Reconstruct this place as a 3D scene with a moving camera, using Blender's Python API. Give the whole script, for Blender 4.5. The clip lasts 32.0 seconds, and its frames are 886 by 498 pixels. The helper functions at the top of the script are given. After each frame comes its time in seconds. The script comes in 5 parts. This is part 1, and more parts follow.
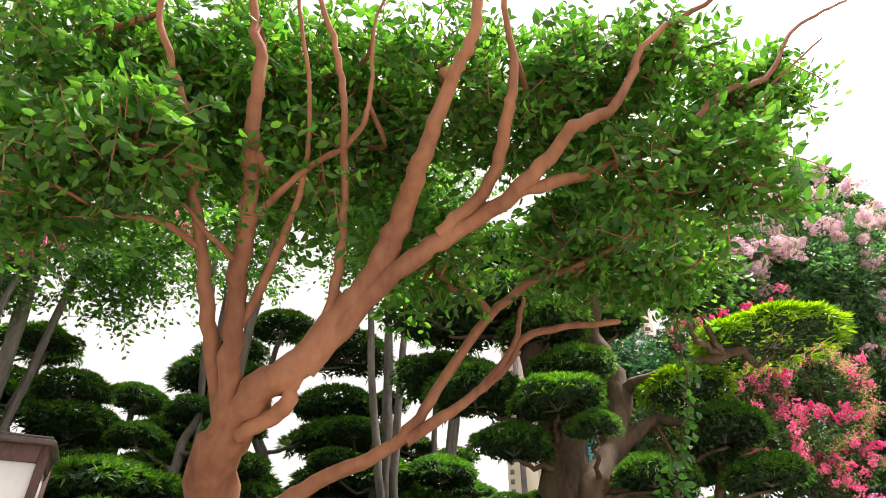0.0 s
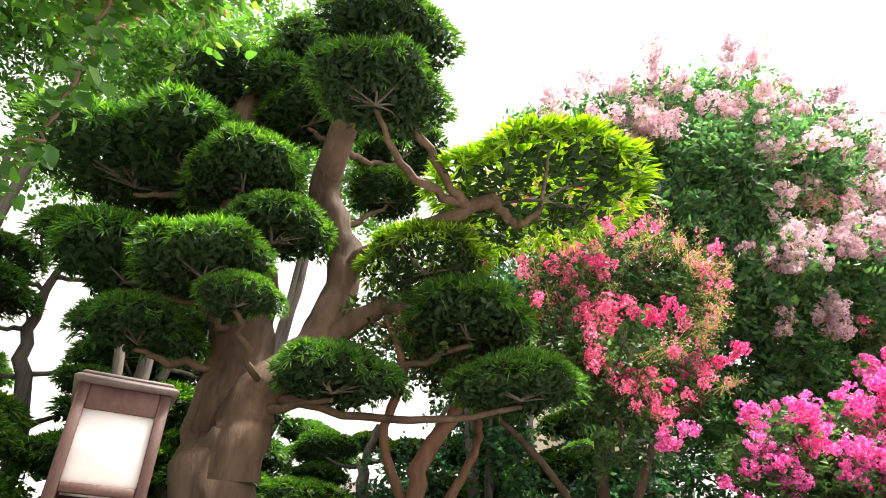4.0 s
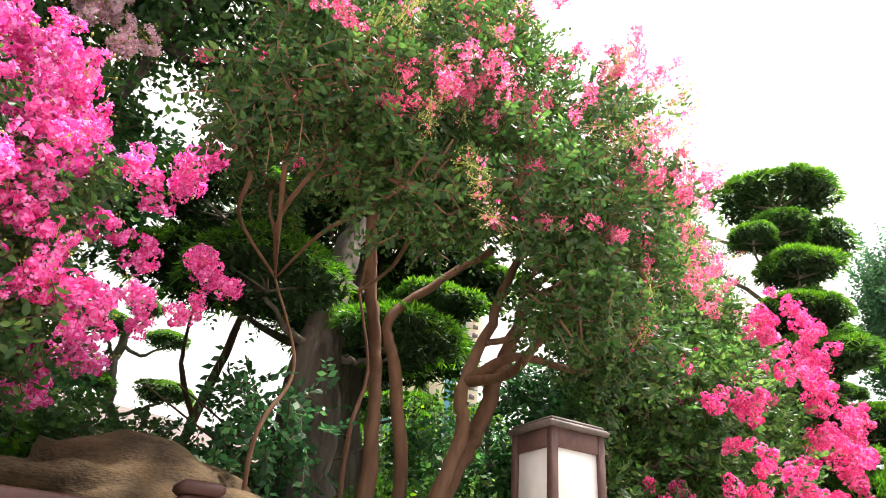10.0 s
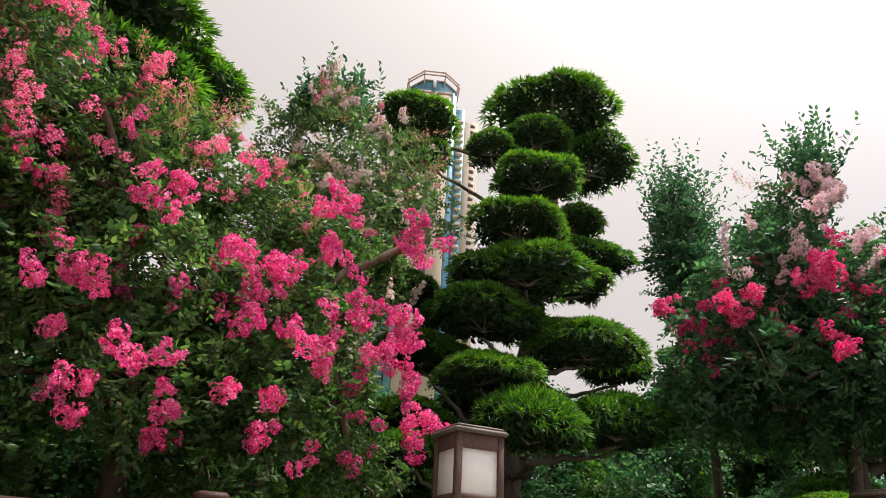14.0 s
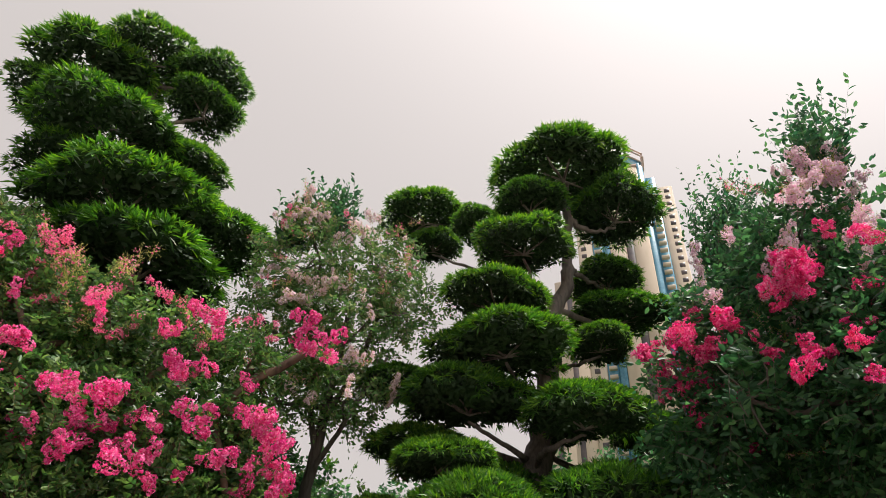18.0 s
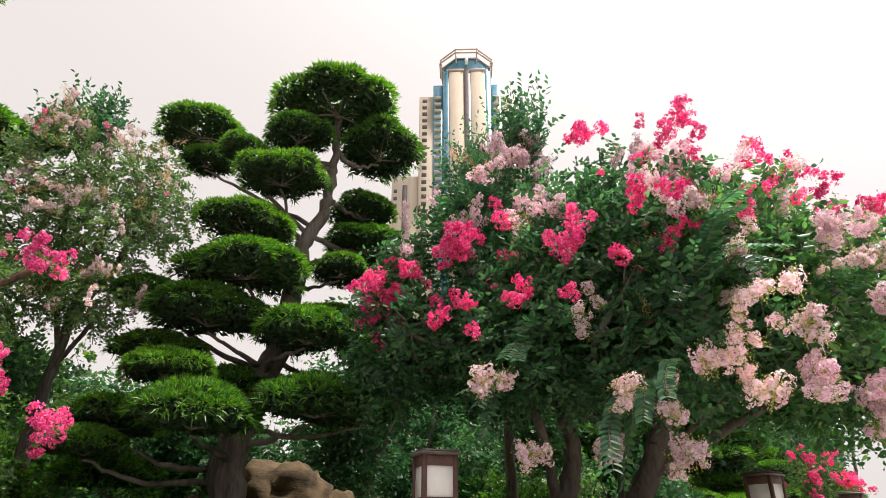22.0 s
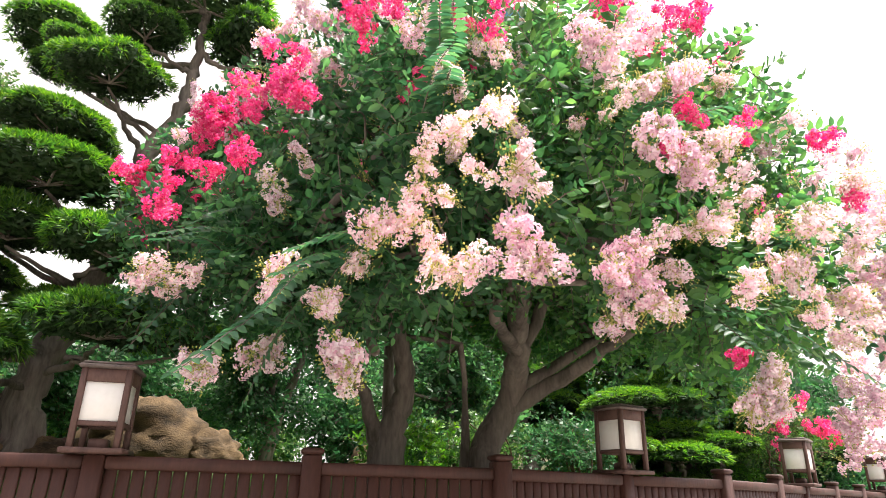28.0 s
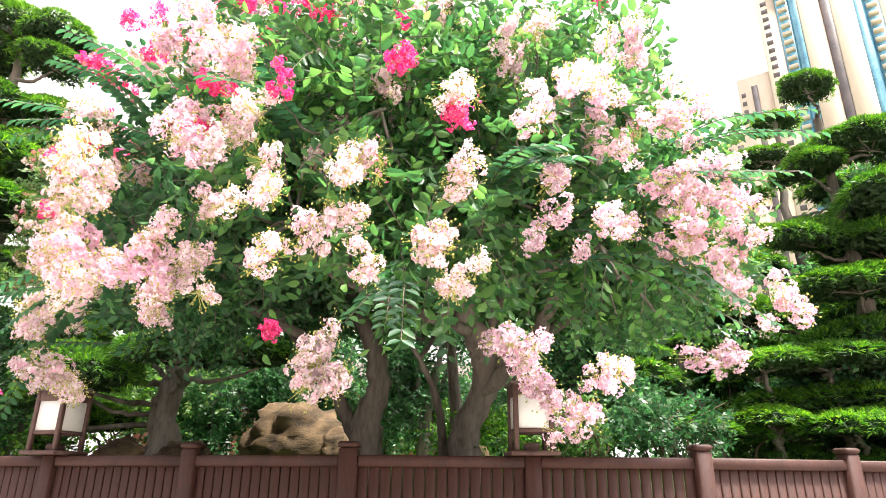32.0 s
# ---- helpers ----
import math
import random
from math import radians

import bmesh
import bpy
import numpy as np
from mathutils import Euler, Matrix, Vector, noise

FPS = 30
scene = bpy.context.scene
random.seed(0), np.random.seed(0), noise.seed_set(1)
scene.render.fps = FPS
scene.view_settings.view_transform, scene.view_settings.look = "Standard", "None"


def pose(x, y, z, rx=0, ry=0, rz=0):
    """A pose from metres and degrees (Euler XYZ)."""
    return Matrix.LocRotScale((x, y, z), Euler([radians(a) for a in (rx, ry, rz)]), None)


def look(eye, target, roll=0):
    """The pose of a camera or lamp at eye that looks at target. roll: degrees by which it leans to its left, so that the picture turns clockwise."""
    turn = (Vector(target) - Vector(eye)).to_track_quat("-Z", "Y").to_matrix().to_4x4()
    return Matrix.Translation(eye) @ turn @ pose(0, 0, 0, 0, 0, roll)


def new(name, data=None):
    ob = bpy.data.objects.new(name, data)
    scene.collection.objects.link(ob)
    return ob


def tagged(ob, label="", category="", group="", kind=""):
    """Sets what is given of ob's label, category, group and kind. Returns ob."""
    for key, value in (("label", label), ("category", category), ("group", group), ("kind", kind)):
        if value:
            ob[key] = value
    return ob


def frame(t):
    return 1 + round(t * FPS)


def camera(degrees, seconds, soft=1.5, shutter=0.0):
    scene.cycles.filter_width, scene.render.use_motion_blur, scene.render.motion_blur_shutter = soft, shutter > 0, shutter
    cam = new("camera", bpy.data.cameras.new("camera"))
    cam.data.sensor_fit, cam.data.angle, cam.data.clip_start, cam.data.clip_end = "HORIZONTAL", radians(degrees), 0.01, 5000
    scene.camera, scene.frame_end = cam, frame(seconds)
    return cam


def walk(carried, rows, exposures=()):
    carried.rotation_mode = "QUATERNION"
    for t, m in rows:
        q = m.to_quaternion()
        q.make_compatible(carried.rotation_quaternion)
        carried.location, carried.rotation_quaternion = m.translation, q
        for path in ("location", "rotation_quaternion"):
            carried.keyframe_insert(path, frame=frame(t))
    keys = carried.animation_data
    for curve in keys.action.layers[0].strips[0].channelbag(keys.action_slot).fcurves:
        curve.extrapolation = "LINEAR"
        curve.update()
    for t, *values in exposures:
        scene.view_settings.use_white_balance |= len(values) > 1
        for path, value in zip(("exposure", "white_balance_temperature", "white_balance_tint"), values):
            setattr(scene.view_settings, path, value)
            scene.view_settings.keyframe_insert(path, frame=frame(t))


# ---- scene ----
cam = camera(69.5, 32.0, soft=0.8)

PATH = [
    (0, (-2.49, -0.475, 1.242), (-1.904, 1.063, 2.379), -0.4),
    (0.5, (-2.026, -0.413, 1.327), (-1.408, 1.185, 2.359), -0.3),
    (1, (-1.689, -0.26, 1.359), (-0.972, 1.241, 2.47), 0.3),
    (1.5, (-1.36, -0.068, 1.386), (-0.593, 1.427, 2.47), -0.6),
    (2, (-0.989, 0.042, 1.412), (-0.366, 1.574, 2.535), -0.5),
    (2.5, (-0.657, 0.187, 1.416), (-0.08, 1.746, 2.528), 1.4),
    (3, (-0.336, 0.43, 1.467), (0.283, 1.99, 2.554), 0.5),
    (3.5, (0.048, 0.557, 1.444), (0.669, 2.123, 2.521), 1),
    (5.5, (1.748, 1.077, 1.491), (2.279, 2.716, 2.508), 2.3),
    (6, (2.157, 1.193, 1.49), (2.78, 2.79, 2.522), 1.8),
    (6.5, (2.591, 1.283, 1.487), (3.413, 2.799, 2.499), -1.8),
    (7, (3.184, 1.278, 1.492), (3.981, 2.802, 2.513), 0.9),
    (7.5, (3.701, 1.357, 1.49), (4.615, 2.801, 2.529), 1.4),
    (8, (4.169, 1.419, 1.487), (5.222, 2.768, 2.522), -0.9),
    (8.5, (4.66, 1.346, 1.486), (5.589, 2.737, 2.583), 2.7),
    (9, (5.087, 1.325, 1.486), (6.029, 2.761, 2.51), 4.0),
    (9.5, (5.591, 1.387, 1.48), (6.591, 2.798, 2.485), 3.8),
    (10, (6.086, 1.221, 1.471), (7.093, 2.647, 2.447), 5.1),
    (10.5, (6.607, 1.067, 1.47), (7.655, 2.487, 2.411), 4.2),
    (11, (7.119, 0.983, 1.48), (8.212, 2.344, 2.455), 3.9),
    (11.5, (7.531, 0.803, 1.487), (8.53, 2.213, 2.494), 6.9),
    (12, (7.92, 0.567, 1.49), (8.807, 2.034, 2.52), 7.2),
    (12.5, (8.277, 0.395, 1.49), (9.104, 1.865, 2.565), 7.8),
    (13, (8.759, 0.183, 1.492), (9.653, 1.607, 2.576), 3.7),
    (13.5, (9.211, -0.123, 1.488), (10.149, 1.356, 2.454), 2.4),
    (14, (9.599, -0.157, 1.489), (10.635, 1.296, 2.392), 3.3),
    (14.5, (9.865, -0.347, 1.497), (10.911, 1.117, 2.371), 3.0),
    (16.5, (11.03, -0.895, 1.516), (11.782, 0.651, 2.538), 5.4),
    (17, (11.297, -1.106, 1.518), (11.731, 0.535, 2.576), 7.3),
    (17.5, (11.687, -1.174, 1.517), (12.087, 0.467, 2.588), 5.0),
    (18, (12.009, -1.184, 1.515), (12.378, 0.421, 2.649), 2.1),
    (18.5, (12.291, -1.336, 1.514), (12.533, 0.336, 2.583), 4.5),
    (19, (12.417, -1.459, 1.511), (12.778, 0.171, 2.613), -0.2),
    (19.5, (12.405, -1.627, 1.506), (12.926, 0.039, 2.482), -2.2),
    (20, (12.47, -1.814, 1.506), (13.102, -0.166, 2.446), -1.3),
    (20.5, (12.631, -2.051, 1.512), (13.271, -0.366, 2.379), 0.9),
    (21, (12.69, -2.237, 1.525), (13.453, -0.618, 2.419), -0.1),
    (21.5, (12.618, -2.414, 1.52), (13.491, -0.819, 2.354), -0.3),
    (22, (12.597, -2.566, 1.523), (13.494, -0.989, 2.364), -0.1),
    (22.5, (12.651, -2.693, 1.519), (13.521, -1.09, 2.341), 0.3),
    (23, (12.722, -2.83, 1.511), (13.596, -1.217, 2.308), 0.2),
    (23.5, (12.746, -2.887, 1.517), (13.646, -1.279, 2.294), 0.7),
    (24, (12.784, -2.799, 1.531), (13.689, -1.2, 2.321), 1.3),
    (24.5, (12.838, -2.614, 1.549), (13.717, -1.035, 2.405), 0.6),
    (25, (12.976, -2.552, 1.552), (13.911, -0.981, 2.362), 0.3),
    (25.5, (13.343, -2.557, 1.553), (14.196, -0.955, 2.392), 2.4),
    (27.5, (14.789, -2.517, 1.499), (15.456, -0.797, 2.271), 4.7),
    (28, (15.243, -2.429, 1.49), (16.008, -0.727, 2.209), 1.3),
    (28.5, (15.696, -2.516, 1.483), (16.407, -0.769, 2.151), 3.2),
    (29, (16.125, -2.602, 1.48), (16.704, -0.784, 2.079), 4.3),
    (29.5, (16.524, -2.565, 1.486), (16.944, -0.73, 2.162), 4.3),
    (30, (17.014, -2.65, 1.485), (17.388, -0.769, 2.052), 4.3),
    (30.5, (17.41, -2.733, 1.486), (17.635, -0.816, 2.01), 3.4),
    (31, (17.743, -2.681, 1.502), (17.781, -0.79, 2.153), 4.5),
    (31.5, (18.073, -2.777, 1.506), (17.909, -0.9, 2.178), 2.7),
    (32, (18.445, -2.92, 1.506), (18.266, -1.048, 2.187), 0.4),
]
walk(cam, [(t, look(eye, target, roll)) for t, eye, target, roll in PATH],
     [(0, 0.9), (1, 1.1), (2, 1.15), (3.5, 1.25), (5.5, 1.6), (8, 1.5), (11, 1.35), (12, 0.85), (13, 0.3), (13.8, 0.2), (19.3, 0.1), (20, 0.5), (20.8, 0.9),
      (21.3, 0.75), (21.9, 0.5), (25.5, 0.45), (27.5, 1.3), (30, 1.35), (31, 1.75), (32, 1.75)])

# ---- light ----
world = bpy.data.worlds.new("world")
scene.world = world
world.use_nodes = True
SUN_AZ, SUN_EL = radians(-115), radians(68)   # to the left of +y is positive
SUN_DIR = Vector((-math.sin(SUN_AZ) * math.cos(SUN_EL), math.cos(SUN_AZ) * math.cos(SUN_EL), math.sin(SUN_EL)))
wn, wl = world.node_tree.nodes, world.node_tree.links
sky = wn.new("ShaderNodeTexSky")
sky.sky_type, sky.sun_disc = "NISHITA", False
sky.sun_elevation, sky.sun_rotation = SUN_EL, -SUN_AZ
sky.dust_density, sky.air_density = 3.0, 1.0
bg = wn["Background"]
bg.inputs["Strength"].default_value = 0.12
# bright summer haze that thins out away from the sun
geo = wn.new("ShaderNodeTexCoord")
dot = wn.new("ShaderNodeVectorMath"); dot.operation = "DOT_PRODUCT"
dot.inputs[1].default_value = Vector((0.15, 0.82, 0.55)).normalized()
wl.new(geo.outputs["Generated"], dot.inputs[0])
cloud = wn.new("ShaderNodeTexNoise")
cloud.inputs["Scale"].default_value, cloud.inputs["Detail"].default_value = 2.2, 6.0
wl.new(geo.outputs["Generated"], cloud.inputs["Vector"])
add = wn.new("ShaderNodeMath"); add.operation = "MULTIPLY_ADD"
wl.new(cloud.outputs["Fac"], add.inputs[0]); add.inputs[1].default_value = 0.5
wl.new(dot.outputs["Value"], add.inputs[2])
ramp = wn.new("ShaderNodeMapRange")
ramp.interpolation_type = "SMOOTHSTEP"
for k, v in (("From Min", 0.55), ("From Max", 1.02), ("To Min", 0.62), ("To Max", 0.97)):
    ramp.inputs[k].default_value = v
wl.new(add.outputs[0], ramp.inputs["Value"])
mix = wn.new("ShaderNodeMix"); mix.data_type = "RGBA"
wl.new(ramp.outputs["Result"], mix.inputs["Factor"])
wl.new(sky.outputs["Color"], mix.inputs["A"])
mix.inputs["B"].default_value = (5.25, 4.82, 4.66, 1)
# the sky brightens towards the veiled sun
near = wn.new("ShaderNodeVectorMath"); near.operation = "DOT_PRODUCT"
near.inputs[1].default_value = SUN_DIR
wl.new(geo.outputs["Generated"], near.inputs[0])
clip = wn.new("ShaderNodeMath"); clip.operation = "MAXIMUM"; clip.inputs[1].default_value = 0.0
wl.new(near.outputs["Value"], clip.inputs[0])
power = wn.new("ShaderNodeMath"); power.operation = "POWER"; power.inputs[1].default_value = 5.0
wl.new(clip.outputs[0], power.inputs[0])
gain = wn.new("ShaderNodeMath"); gain.operation = "MULTIPLY_ADD"; gain.inputs[1].default_value, gain.inputs[2].default_value = 2.2, 1.0
wl.new(power.outputs[0], gain.inputs[0])
aureole = wn.new("ShaderNodeVectorMath"); aureole.operation = "SCALE"
wl.new(mix.outputs["Result"], aureole.inputs[0]); wl.new(gain.outputs[0], aureole.inputs["Scale"])
wl.new(aureole.outputs["Vector"], bg.inputs["Color"])

sun = new("sun", bpy.data.lights.new("sun", "SUN"))
sun.data.energy, sun.data.angle, sun.data.color = 5.0, radians(6), (1.0, 0.965, 0.90)
sun.matrix_world = look(tuple(SUN_DIR * 60), (0, 0, 0))


# ---- materials ----
def material(name):
    m = bpy.data.materials.new(name)
    m.use_nodes = True
    return m, m.node_tree.nodes, m.node_tree.links, m.node_tree.nodes["Principled BSDF"]


def ramp_node(nodes, stops):
    r = nodes.new("ShaderNodeValToRGB")
    while len(r.color_ramp.elements) < len(stops):
        r.color_ramp.elements.new(0.5)
    for e, (p, c) in zip(r.color_ramp.elements, stops):
        e.position, e.color = p, (*c, 1)
    return r


def leafy(name, colours, translucent=0.4, rough=0.45, glow=1.6, spec=0.4):
    """Thin leaves or petals: each piece has its own tone, and light comes through."""
    m, n, l, p = material(name)
    g = n.new("ShaderNodeNewGeometry")
    o = n.new("ShaderNodeObjectInfo")
    mixv = n.new("ShaderNodeMath"); mixv.operation = "MULTIPLY_ADD"
    l.new(o.outputs["Random"], mixv.inputs[0]); mixv.inputs[1].default_value = 0.18
    half = n.new("ShaderNodeMath"); half.operation = "MULTIPLY"
    l.new(g.outputs["Random Per Island"], half.inputs[0]); half.inputs[1].default_value = 0.82
    l.new(half.outputs[0], mixv.inputs[2])
    steps = len(colours)
    r = ramp_node(n, [(i / max(1, steps - 1), c) for i, c in enumerate(colours)])
    l.new(mixv.outputs[0], r.inputs["Fac"])
    no = n.new("ShaderNodeTexNoise")
    no.inputs["Scale"].default_value = 1.7
    l.new(g.outputs["Position"], no.inputs["Vector"])
    hsv = n.new("ShaderNodeHueSaturation")
    mr = n.new("ShaderNodeMapRange")
    mr.inputs["From Min"].default_value, mr.inputs["From Max"].default_value = 0.3, 0.7
    mr.inputs["To Min"].default_value, mr.inputs["To Max"].default_value = 0.75, 1.25
    l.new(no.outputs["Fac"], mr.inputs["Value"])
    l.new(mr.outputs["Result"], hsv.inputs["Value"])
    l.new(r.outputs["Color"], hsv.inputs["Color"])
    l.new(hsv.outputs["Color"], p.inputs["Base Color"])
    p.inputs["Roughness"].default_value = rough
    p.inputs["Specular IOR Level"].default_value = spec
    t = n.new("ShaderNodeBsdfTranslucent")
    bright = n.new("ShaderNodeHueSaturation")
    bright.inputs["Value"].default_value, bright.inputs["Saturation"].default_value = glow, 1.1
    l.new(hsv.outputs["Color"], bright.inputs["Color"])
    l.new(bright.outputs["Color"], t.inputs["Color"])
    ms = n.new("ShaderNodeMixShader")
    ms.inputs["Fac"].default_value = translucent
    l.new(p.outputs[0], ms.inputs[1]); l.new(t.outputs[0], ms.inputs[2])
    l.new(ms.outputs[0], n["Material Output"].inputs["Surface"])
    return m


def rough_stuff(name, dark, light, scale=6.0, stretch=(1, 1, 1), rough=0.85, bump=0.4, fine=40.0, spec=0.3):
    """Bark, stone, timber, earth: two sizes of noise in colour and relief."""
    m, n, l, p = material(name)
    tc = n.new("ShaderNodeTexCoord")
    mp = n.new("ShaderNodeMapping")
    mp.inputs["Scale"].default_value = stretch
    l.new(tc.outputs["Object"], mp.inputs["Vector"])
    a = n.new("ShaderNodeTexNoise"); a.inputs["Scale"].default_value, a.inputs["Detail"].default_value = scale, 5
    b = n.new("ShaderNodeTexNoise"); b.inputs["Scale"].default_value, b.inputs["Detail"].default_value = fine, 4
    l.new(mp.outputs[0], a.inputs["Vector"]); l.new(mp.outputs[0], b.inputs["Vector"])
    s = n.new("ShaderNodeMath"); s.operation = "MULTIPLY_ADD"
    l.new(b.outputs["Fac"], s.inputs[0]); s.inputs[1].default_value = 0.45
    sc = n.new("ShaderNodeMath"); sc.operation = "MULTIPLY_ADD"
    l.new(a.outputs["Fac"], sc.inputs[0]); sc.inputs[1].default_value, sc.inputs[2].default_value = 1.1, -0.25
    l.new(sc.outputs[0], s.inputs[2])
    r = ramp_node(n, [(0.3, dark), (0.85, light)])
    l.new(s.outputs[0], r.inputs["Fac"])
    l.new(r.outputs["Color"], p.inputs["Base Color"])
    p.inputs["Roughness"].default_value = rough
    p.inputs["Specular IOR Level"].default_value = spec
    bm_ = n.new("ShaderNodeBump")
    bm_.inputs["Strength"].default_value, bm_.inputs["Distance"].default_value = bump, 0.02
    l.new(s.outputs[0], bm_.inputs["Height"]); l.new(bm_.outputs[0], p.inputs["Normal"])
    return m


LEAF_BIG = leafy("leaf_broad", [(0.030, 0.090, 0.014), (0.050, 0.133, 0.020), (0.078, 0.195, 0.028), (0.16, 0.31, 0.045)], 0.5, 0.40, 2.1, 0.42)
LEAF_BLUE = leafy("leaf_dark_green", [(0.020, 0.062, 0.026), (0.030, 0.090, 0.034), (0.050, 0.130, 0.046), (0.120, 0.250, 0.085)], 0.42, 0.40, 2.0, 0.32)
LEAF_MID = leafy("leaf_mid_green", [(0.026, 0.078, 0.028), (0.044, 0.115, 0.036), (0.080, 0.180, 0.048), (0.180, 0.330, 0.085)], 0.46, 0.38, 2.1, 0.36)
LEAF_TEAL = leafy("leaf_young_blue_green", [(0.026, 0.08, 0.040), (0.045, 0.12, 0.050), (0.09, 0.19, 0.065)], 0.45, 0.45, 1.8, 0.4)
LEAF_SMALL = leafy("leaf_small", [(0.024, 0.062, 0.018), (0.038, 0.090, 0.024), (0.066, 0.140, 0.034), (0.150, 0.230, 0.060)], 0.40, 0.42, 2.0, 0.36)
LEAF_PALE = leafy("leaf_grey_green", [(0.051, 0.123, 0.033), (0.078, 0.168, 0.048), (0.117, 0.208, 0.058), (0.228, 0.228, 0.108)], 0.4, 0.5, 1.8)
NEEDLE = leafy("needle", [(0.026, 0.078, 0.014), (0.044, 0.122, 0.018), (0.085, 0.195, 0.023), (0.19, 0.32, 0.035)], 0.38, 0.42, 2.1, 0.4)
NEEDLE_YOUNG = leafy("needle_young", [(0.05, 0.12, 0.012), (0.10, 0.20, 0.016), (0.20, 0.33, 0.026), (0.34, 0.46, 0.05)], 0.45, 0.42, 2.0, 0.4)
# darker copy of the needle green: inner shade of the cushions as colour
NEEDLE_CORE = leafy("needle_shaded_core", [(0.016, 0.042, 0.011), (0.03, 0.063, 0.015)], 0.15, 0.7, 1.0)
GRASS = leafy("grass_blade", [(0.03, 0.10, 0.012), (0.05, 0.15, 0.016), (0.09, 0.22, 0.025)], 0.35, 0.5, 1.5)
MAGENTA = leafy("petal_magenta", [(0.72, 0.05, 0.28), (0.83, 0.12, 0.42), (0.88, 0.26, 0.60), (0.92, 0.50, 0.78)], 0.45, 0.6, 1.1, 0.2)
ROSE = leafy("petal_rose", [(0.66, 0.04, 0.20), (0.80, 0.09, 0.31), (0.88, 0.19, 0.43), (0.92, 0.38, 0.57)], 0.45, 0.6, 1.1, 0.2)
RED = leafy("petal_crimson", [(0.70, 0.030, 0.16), (0.83, 0.07, 0.26), (0.90, 0.16, 0.38), (0.93, 0.36, 0.54)], 0.45, 0.6, 1.1, 0.2)
SALMON = leafy("petal_salmon", [(0.74, 0.06, 0.22), (0.85, 0.14, 0.33), (0.91, 0.29, 0.45), (0.92, 0.50, 0.58)], 0.45, 0.6, 1.1, 0.2)
LILAC = leafy("petal_pale_lilac", [(0.72, 0.38, 0.52), (0.83, 0.55, 0.65), (0.89, 0.70, 0.76), (0.92, 0.82, 0.84)], 0.45, 0.6, 1.0, 0.2)
CREAM = leafy("petal_cream_pink", [(0.77, 0.43, 0.54), (0.86, 0.63, 0.69), (0.90, 0.76, 0.78), (0.92, 0.84, 0.82)], 0.45, 0.6, 1.0, 0.2)
BUD = leafy("bud_yellow_green", [(0.30, 0.33, 0.07), (0.46, 0.46, 0.12), (0.60, 0.56, 0.24)], 0.3, 0.5, 1.2, 0.2)
BUD_RED = leafy("bud_reddish", [(0.26, 0.10, 0.05), (0.40, 0.16, 0.09), (0.50, 0.28, 0.14)], 0.3, 0.5, 1.2, 0.2)
BARK_TAN = rough_stuff("bark_tan", (0.15, 0.056, 0.028), (0.41, 0.185, 0.095), 2.5, (1, 1, 0.35), 0.75, 0.35, 22)
BARK_BROWN = rough_stuff("bark_brown", (0.055, 0.034, 0.022), (0.20, 0.13, 0.085), 4, (1, 1, 0.25), 0.85, 0.7, 30)
BARK_STEM = rough_stuff("bark_stem_brown", (0.10, 0.048, 0.028), (0.29, 0.16, 0.095), 3, (1, 1, 0.3), 0.8, 0.5, 26)
BARK_GREY = rough_stuff("bark_grey", (0.05, 0.040, 0.032), (0.24, 0.20, 0.165), 4, (1, 1, 0.2), 0.9, 0.8, 34)
WOOD = rough_stuff("fence_timber", (0.028, 0.0105, 0.0075), (0.068, 0.0260, 0.0178), 5, (1, 1, 0.3), 0.6, 0.25, 60)
LAMP_WOOD = rough_stuff("lamp_timber", (0.055, 0.028, 0.022), (0.14, 0.075, 0.060), 7, (1, 1, 0.4), 0.6, 0.25, 70)
LAMP_ROOF = rough_stuff("lamp_roof_metal", (0.055, 0.040, 0.034), (0.15, 0.115, 0.10), 8, (1, 1, 1), 0.55, 0.2, 50)
PAPER = rough_stuff("lamp_pane_white", (0.66, 0.62, 0.57), (0.82, 0.79, 0.75), 3, (1, 1, 1), 0.35, 0.02, 20, 0.5)
ROCK = rough_stuff("garden_rock", (0.018, 0.012, 0.006), (0.150, 0.095, 0.046), 3.4, (1, 1, 2.0), 0.9, 1.0, 42)
SOIL = rough_stuff("lawn_soil", (0.03, 0.05, 0.012), (0.07, 0.13, 0.03), 1.4, (1, 1, 1), 0.95, 0.5, 25)
PAVING = rough_stuff("path_stone", (0.22, 0.20, 0.18), (0.42, 0.39, 0.35), 1.2, (1, 1, 1), 0.85, 0.3, 30)
TOWER_CREAM = rough_stuff("tower_cream_tile", (0.50, 0.40, 0.30), (0.64, 0.53, 0.42), 0.05, (1, 1, 0.3), 0.8, 0.05, 0.6)
TOWER_BLUE = rough_stuff("tower_blue_glass", (0.05, 0.18, 0.27), (0.16, 0.36, 0.46), 0.12, (1, 1, 1.5), 0.25, 0.05, 1.2, 0.6)
TOWER_DARK = rough_stuff("tower_dark_glass", (0.05, 0.04, 0.04), (0.14, 0.10, 0.09), 0.2, (1, 1, 1), 0.3, 0.05, 1.0, 0.6)
TOWER_ROOF = rough_stuff("tower_roof_trim", (0.42, 0.30, 0.26), (0.60, 0.48, 0.42), 0.1, (1, 1, 1), 0.7, 0.05, 1.0)
WALL_RED = rough_stuff("hall_red_wall", (0.22, 0.07, 0.05), (0.36, 0.14, 0.10), 1.0, (1, 1, 1), 0.8, 0.1, 15)
WALL_WHITE = rough_stuff("hall_white_plaster", (0.6, 0.58, 0.56), (0.8, 0.78, 0.76), 1.0, (1, 1, 1), 0.8, 0.1, 15)


# ---- building blocks ----
rng = np.random.default_rng(7)


